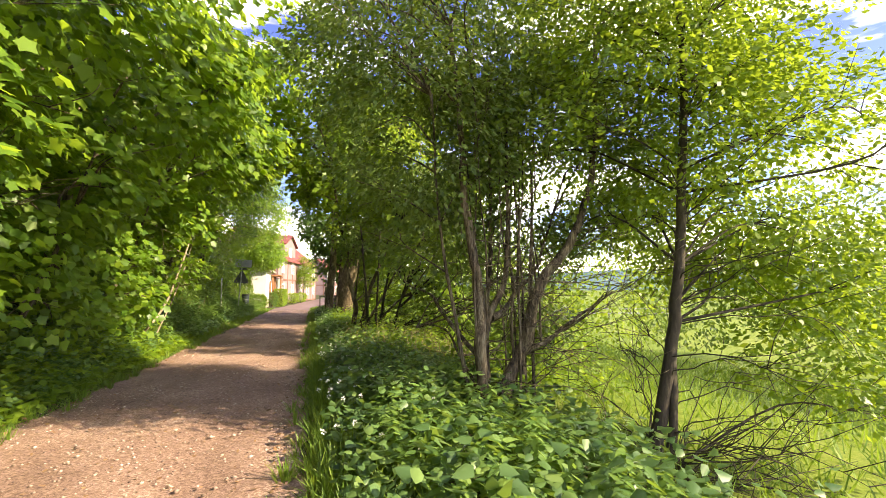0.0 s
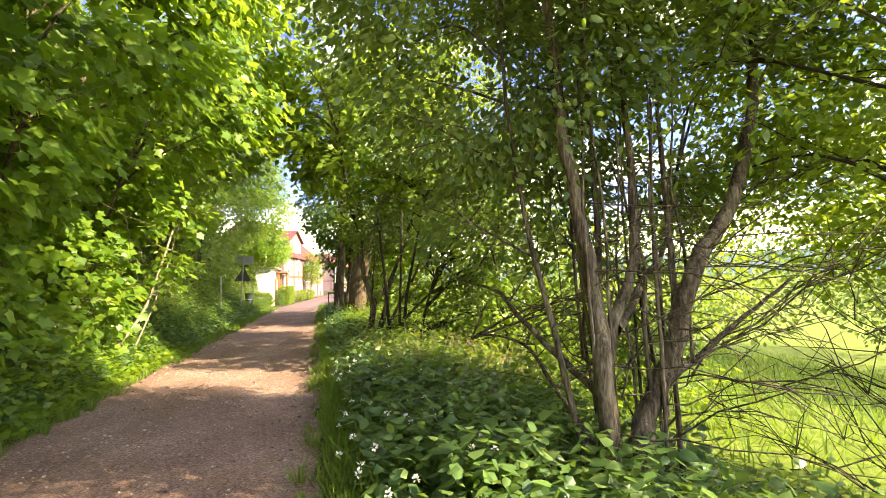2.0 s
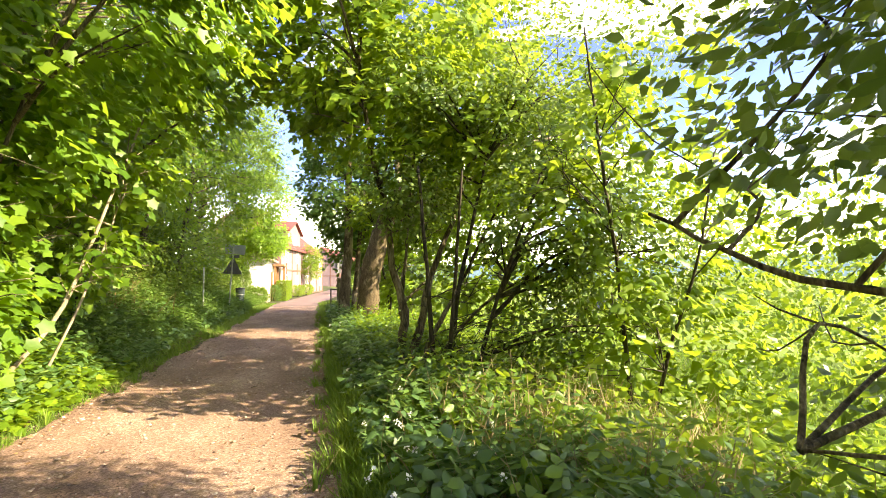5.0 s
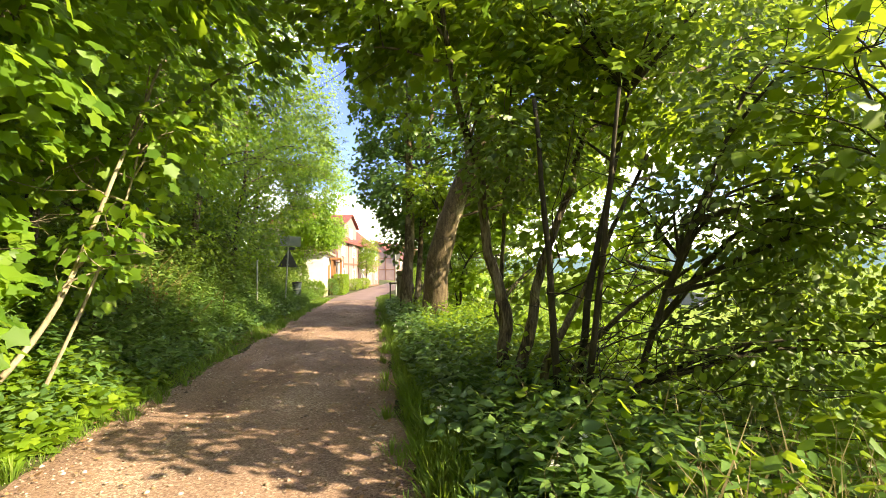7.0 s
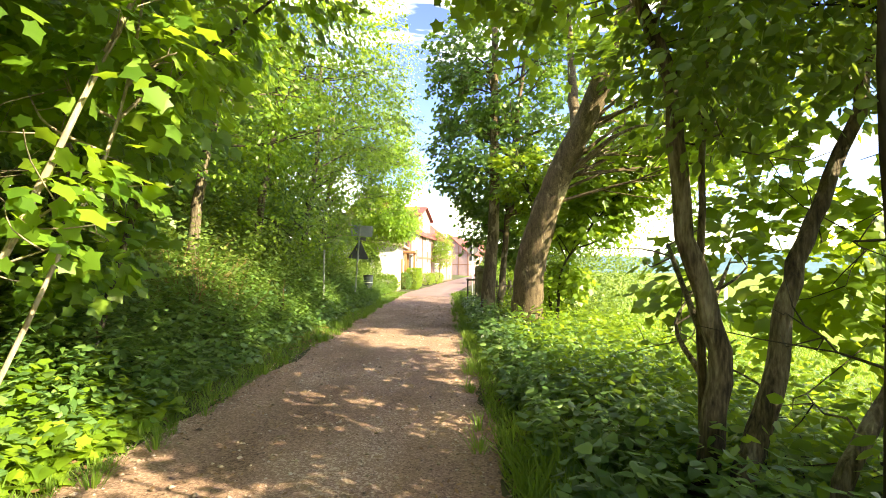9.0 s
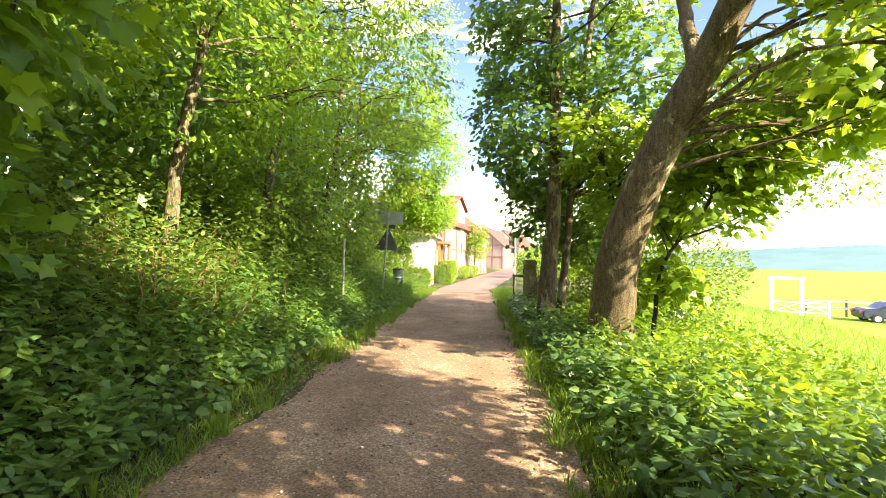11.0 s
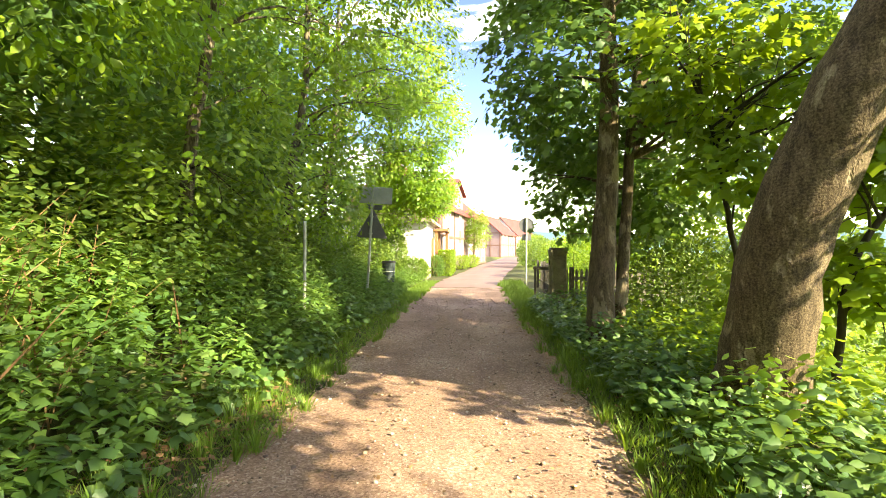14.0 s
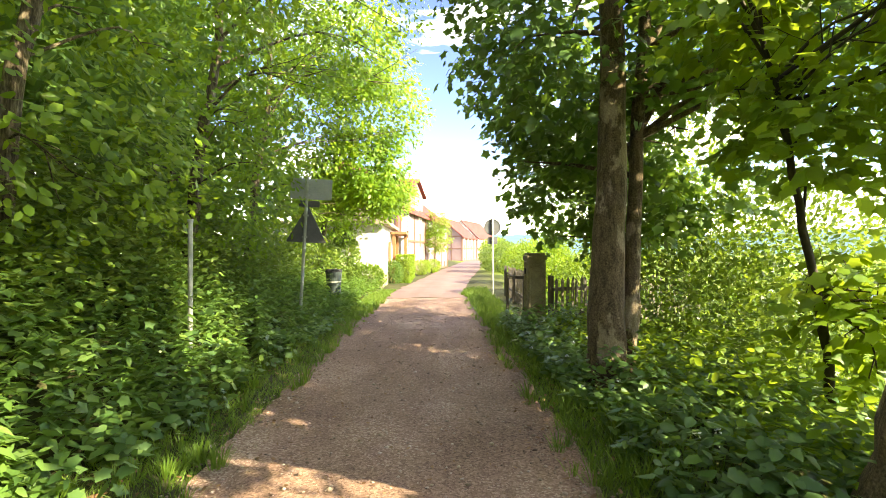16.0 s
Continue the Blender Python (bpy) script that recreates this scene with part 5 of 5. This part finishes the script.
def nettles(name, label, seed, n, region, height, size, mat):
    """Upright stalks with crossed pairs of long drooping leaves, larger below, and a tuft at the tip."""
    rng = np.random.default_rng(seed)
    x, y = region(rng, n)
    hgt = height(x, y) * rng.uniform(0.6, 1.2, n)
    tiers, per = 7, 14
    lean = rng.normal(size=(n, 2)) * 0.13
    k = np.repeat(np.arange(tiers), 2)
    t = (0.32 + 0.68 * (k + 0.5) / tiers)[None, :] + rng.uniform(-0.02, 0.02, (n, per))
    a = rng.uniform(0, 6.28, (n, 1)) + (k * 1.57 + np.tile([0, math.pi], tiers))[None, :] + rng.normal(size=(n, per)) * 0.22
    g = ground_z(x, y)
    pos = np.stack([x[:, None] + lean[:, :1] * hgt[:, None] * t, y[:, None] + lean[:, 1:] * hgt[:, None] * t, g[:, None] + hgt[:, None] * t], -1)
    way = np.stack([np.cos(a), np.sin(a), rng.uniform(-0.35, 0.25, (n, per)) + 0.5 * (t > 0.93)], -1)
    nrm = np.stack([rng.normal(size=(n, per)) * 0.3, rng.normal(size=(n, per)) * 0.3, np.ones((n, per))], -1)
    sz = size * rng.uniform(0.75, 1.2, (n, per)) * (1.25 - 0.75 * t)
    ob = leaves_mesh(name, pos.reshape(-1, 3), way.reshape(-1, 3), nrm.reshape(-1, 3), sz.ravel(), "nettle", mat)
    return tagged(ob, label, kind="stuff")


def strip_left(near, far, y0, y1, power=1.5):
    return lambda rng, n: (lambda y: (lane_centre(y) - lane_half(y) - near - (far - near) * rng.uniform(0, 1, n) ** power, y))(rng.uniform(y0, y1, n))


def strip_right(near, far, y0, y1, power=1.3):
    return lambda rng, n: (lambda y: (lane_centre(y) + lane_half(y) + near + (far - near) * rng.uniform(0, 1, n) ** power, y))(rng.uniform(y0, y1, n))


def rise(y_edge, low, high, reach):
    return lambda x, y: low + (high - low) * smooth(0.0, reach, np.abs(x - lane_centre(y)) - lane_half(y) - y_edge)


def tufts(name, label, seed, n, per, region, length, mat):
    """Separate tussocks of fine grass, their blades fanning out."""
    rng = np.random.default_rng(seed)
    x, y = region(rng, n)
    L = length * rng.uniform(0.5, 1.3, n)
    a = rng.uniform(0, 6.28, (n, per))
    r = rng.uniform(0, 1, (n, per))
    px, py = x[:, None] + np.cos(a) * r * 0.07, y[:, None] + np.sin(a) * r * 0.07
    pos = np.stack([px, py, ground_z(px, py) - 0.01], -1).reshape(-1, 3)
    way = np.stack([np.cos(a) * r * 0.9, np.sin(a) * r * 0.9, np.ones((n, per))], -1).reshape(-1, 3)
    nrm = np.stack([-np.cos(a), -np.sin(a), np.full((n, per), 0.8)], -1).reshape(-1, 3)
    ob = leaves_mesh(name, pos, way, nrm, (L[:, None] * rng.uniform(0.6, 1.2, (n, per))).ravel(), "blade", mat)
    return tagged(ob, label, kind="stuff")


def grass(name, label, seed, n, region, length, mat, blade="blade"):
    rng = np.random.default_rng(seed)
    x, y = region(rng, n)
    pos = np.stack([x, y, ground_z(x, y) - 0.02], -1)
    way = np.stack([rng.normal(size=n) * 0.5, rng.normal(size=n) * 0.5, np.ones(n)], -1)
    nrm = np.stack([rng.normal(size=n), rng.normal(size=n), np.full(n, 0.15)], -1)
    ob = leaves_mesh(name, pos, way, nrm, length * rng.uniform(0.45, 1.3, n), blade, mat)
    return tagged(ob, label, kind="stuff")


herbs("undergrowth", "ivy and low herbs covering the bank", 81, 2900, strip_left(0.3, 4.2, 0.5, 19, 1.4), rise(0.1, 0.14, 0.75, 1.1), "broad", 0.12, M_IVY, 9, 0.5)
herbs("undergrowth", "brambles with toothed leaves on the bank", 181, 1100, strip_left(0.3, 3.6, 17, 32, 1.3), rise(0.1, 0.2, 0.75, 1.1), "lobed", 0.115, M_IVY, 9, 0.45)
herbs("undergrowth", "fresh bright leaves along the bank foot", 82, 1700, strip_left(0.12, 1.5, 2.0, 17, 1.2), rise(0.1, 0.14, 0.5, 1.0), "lobed", 0.13, M_YELLOWLEAF, 8, 0.6)
herbs("undergrowth", "tall bramble and shrub leaves on the upper bank", 83, 1900, strip_left(1.6, 5.5, 15, 34, 1.0), lambda x, y: 1.5 + 0 * x, "ovate", 0.12, M_OVATE, 12, 0.4)
herbs("undergrowth", "dark leafy herbs on the verge", 84, 3300, strip_right(0.3, 3.0, 2.0, 31, 1.2), rise(0.05, 0.22, 0.55, 0.8), "broad", 0.125, M_IVY, 10, 0.5)
herbs("undergrowth", "sunlit light green herbs below the meadow edge", 85, 2700, strip_right(0.9, 5.5, 9, 30, 1.0), rise(0.2, 0.3, 0.8, 1.4), "ovate", 0.12, M_YELLOWLEAF, 11, 0.4)
nettles("nettles", "tall fresh nettles on the bank around the signpost", 97, 1900, strip_left(0.5, 3.2, 16, 36, 1.1), rise(0.3, 0.45, 1.05, 1.2), 0.17, M_NETTLE)
nettles("nettles", "fresh nettles and tall weeds before the outbuilding", 198, 420, strip_left(0.5, 2.6, 32, 41.5, 1.0), lambda x, y: 0.8 + 0 * x, 0.17, M_NETTLE)
nettles("nettles", "dark nettles on the verge below the shrubs", 197, 700, strip_right(0.6, 2.2, 4, 16, 1.0), rise(0.3, 0.45, 0.7, 1.2), 0.15, M_NETTLE)
grass("grass", "fresh grass along the lane edges", 86, 30000, strip_left(-0.06, 0.7, 0.5, 42, 1.1), 0.13, M_GRASS)
grass("grass", "fresh grass along the lane edges", 87, 28000, strip_right(0.0, 1.0, 2, 42, 1.2), 0.18, M_GRASS)
grass("grass", "long light green verge grass in sunshine", 98, 9000, strip_right(0.05, 0.9, 3, 16, 1.1), 0.28, M_GRASS)
tufts("grass_tufts", "loose tussocks of fresh grass creeping onto the lane", 187, 420, 34, strip_left(-0.22, 0.55, 2, 40, 1.0), 0.18, M_GRASS)
tufts("grass_tufts", "loose tussocks of fresh grass creeping onto the lane", 188, 380, 34, strip_right(-0.2, 0.5, 3, 40, 1.0), 0.19, M_GRASS)
herbs("undergrowth", "tall shrubby growth on the bank behind the signpost", 99, 1100, strip_left(2.0, 4.5, 23, 36, 1.0), lambda x, y: 2.3 + 0 * x, "ovate", 0.13, M_OVATE, 14, 0.6)
grass("tall_grass", "tall meadow grass in sunshine", 88, 26000, strip_right(1.9, 16, 3, 44, 1.2), 0.36, M_GRASS)
grass("dry_stalks", "dry pale stalks under the shrubs", 89, 1500, lambda rng, n: (rng.normal(3.7, 0.6, n), rng.normal(11.0, 0.9, n)), 0.8, M_DRY, "stalk")
grass("dry_stalks", "brown dead bramble stalks on the bank", 90, 350, lambda rng, n: (rng.normal(-4.0, 0.5, n), rng.normal(21.5, 1.0, n)), 1.1, M_DEADLEAF, "stalk")


def litter(name, label, seed, n, region, size, mat):
    rng = np.random.default_rng(seed)
    x, y = region(rng, n)
    pos = np.stack([x, y, np.maximum(ground_z(x, y), 0) + 0.045], -1)
    a = rng.uniform(0, 6.28, n)
    way = np.stack([np.cos(a), np.sin(a), rng.normal(size=n) * 0.2], -1)
    nrm = np.stack([rng.normal(size=n) * 0.3, rng.normal(size=n) * 0.3, np.ones(n)], -1)
    return tagged(leaves_mesh(name, pos, way, nrm, size * rng.uniform(0.5, 1.3, n), "ovate", mat), label, kind="stuff")


litter("leaf_litter", "brown dead leaves on the lane margin", 91, 1500, lambda rng, n: (np.concatenate([rng.normal(-1.75, 0.22, n // 2), rng.normal(1.5, 0.2, n - n // 2)]), rng.uniform(2, 32, n)), 0.06, M_DEADLEAF)
litter("leaf_litter", "small withered leaf scraps scattered over the gravel", 92, 2200, lambda rng, n: (rng.uniform(-1.5, 1.5, n), rng.uniform(2.5, 34, n)), 0.04, M_DEADLEAF)


litter("leaf_litter", "drift of brown dead leaves at the bank foot", 99, 420, lambda rng, n: (rng.normal(-1.95, 0.2, n), rng.normal(22.2, 0.8, n)), 0.075, M_DEADLEAF)


def pebbles(name, label, seed, n, size, mat):
    rng = np.random.default_rng(seed)
    x = np.clip(rng.normal(0, 1.0, n), -1.65, 1.65)
    edge = rng.uniform(size=n) < 0.4
    x = np.where(edge, np.sign(x) * rng.uniform(1.2, 1.65, n), x)
    y = 2.5 + 31 * rng.uniform(size=n)
    s = size * rng.uniform(0.4, 1.4, n) ** 1.5
    a = rng.uniform(0, 6.28, n)
    z = 0.006 + 0.03 * (1 - (x / 1.6) ** 2)
    tv = np.array([(1, 0, 0), (0, 0.8, 0.1), (-0.9, 0.1, 0), (0.1, -0.9, 0), (0.1, 0.1, 0.55), (0, 0, -0.4)])
    tf = [(0, 1, 4), (1, 2, 4), (2, 3, 4), (3, 0, 4), (1, 0, 5), (2, 1, 5), (3, 2, 5), (0, 3, 5)]
    ca, sa = np.cos(a)[:, None], np.sin(a)[:, None]
    P = np.stack([x[:, None] + s[:, None] * (tv[:, 0] * ca - tv[:, 1] * sa), y[:, None] + s[:, None] * (tv[:, 0] * sa + tv[:, 1] * ca), z[:, None] + s[:, None] * tv[:, 2]], -1)
    loops = ((np.arange(n) * 6)[:, None] + np.array(tf).ravel()[None, :]).ravel()
    return tagged(fast_mesh(name, P.reshape(-1, 3), loops, np.full(n * 8, 3), mat), label, kind="stuff")


M_STONE = leaf_material("pebble", [(0.22, (0.12, 0.08, 0.062)), (0.55, (0.32, 0.23, 0.185)), (0.82, (0.56, 0.46, 0.39))], (0.1, 0.1, 0.1), 0.0, 0.9)
pebbles("gravel", "loose brown and grey pebbles on the lane", 93, 13000, 0.013, M_STONE)
pebbles("gravel", "coarse stones pressed into the lane", 94, 1500, 0.022, M_STONE)


def flower_heads(name, label, seed, n, region, mat):
    """Small white blossom heads on the verge, each a tuft of petals."""
    rng = np.random.default_rng(seed)
    x, y = region(rng, n)
    per = 14
    c = np.stack([x, y, ground_z(x, y) + rng.uniform(0.28, 0.5, n)], -1)
    o = unit(rng.normal(size=(n * per, 3)) + np.array([0, 0, 0.5]))
    pos = np.repeat(c, per, axis=0) + o * 0.008
    return tagged(leaves_mesh(name, pos, o, rng.normal(size=o.shape), 0.024 * rng.uniform(0.7, 1.2, n * per), "small", mat), label, kind="stuff")


flower_heads("white_flowers", "small white blossom heads in the verge grass", 95, 70, strip_right(0.1, 1.2, 5, 12, 1.0), M_PETAL)
flower_heads("white_flowers", "scattered white blossom heads in the verge grass", 96, 24, strip_right(0.1, 1.3, 12, 28, 1.0), M_PETAL)
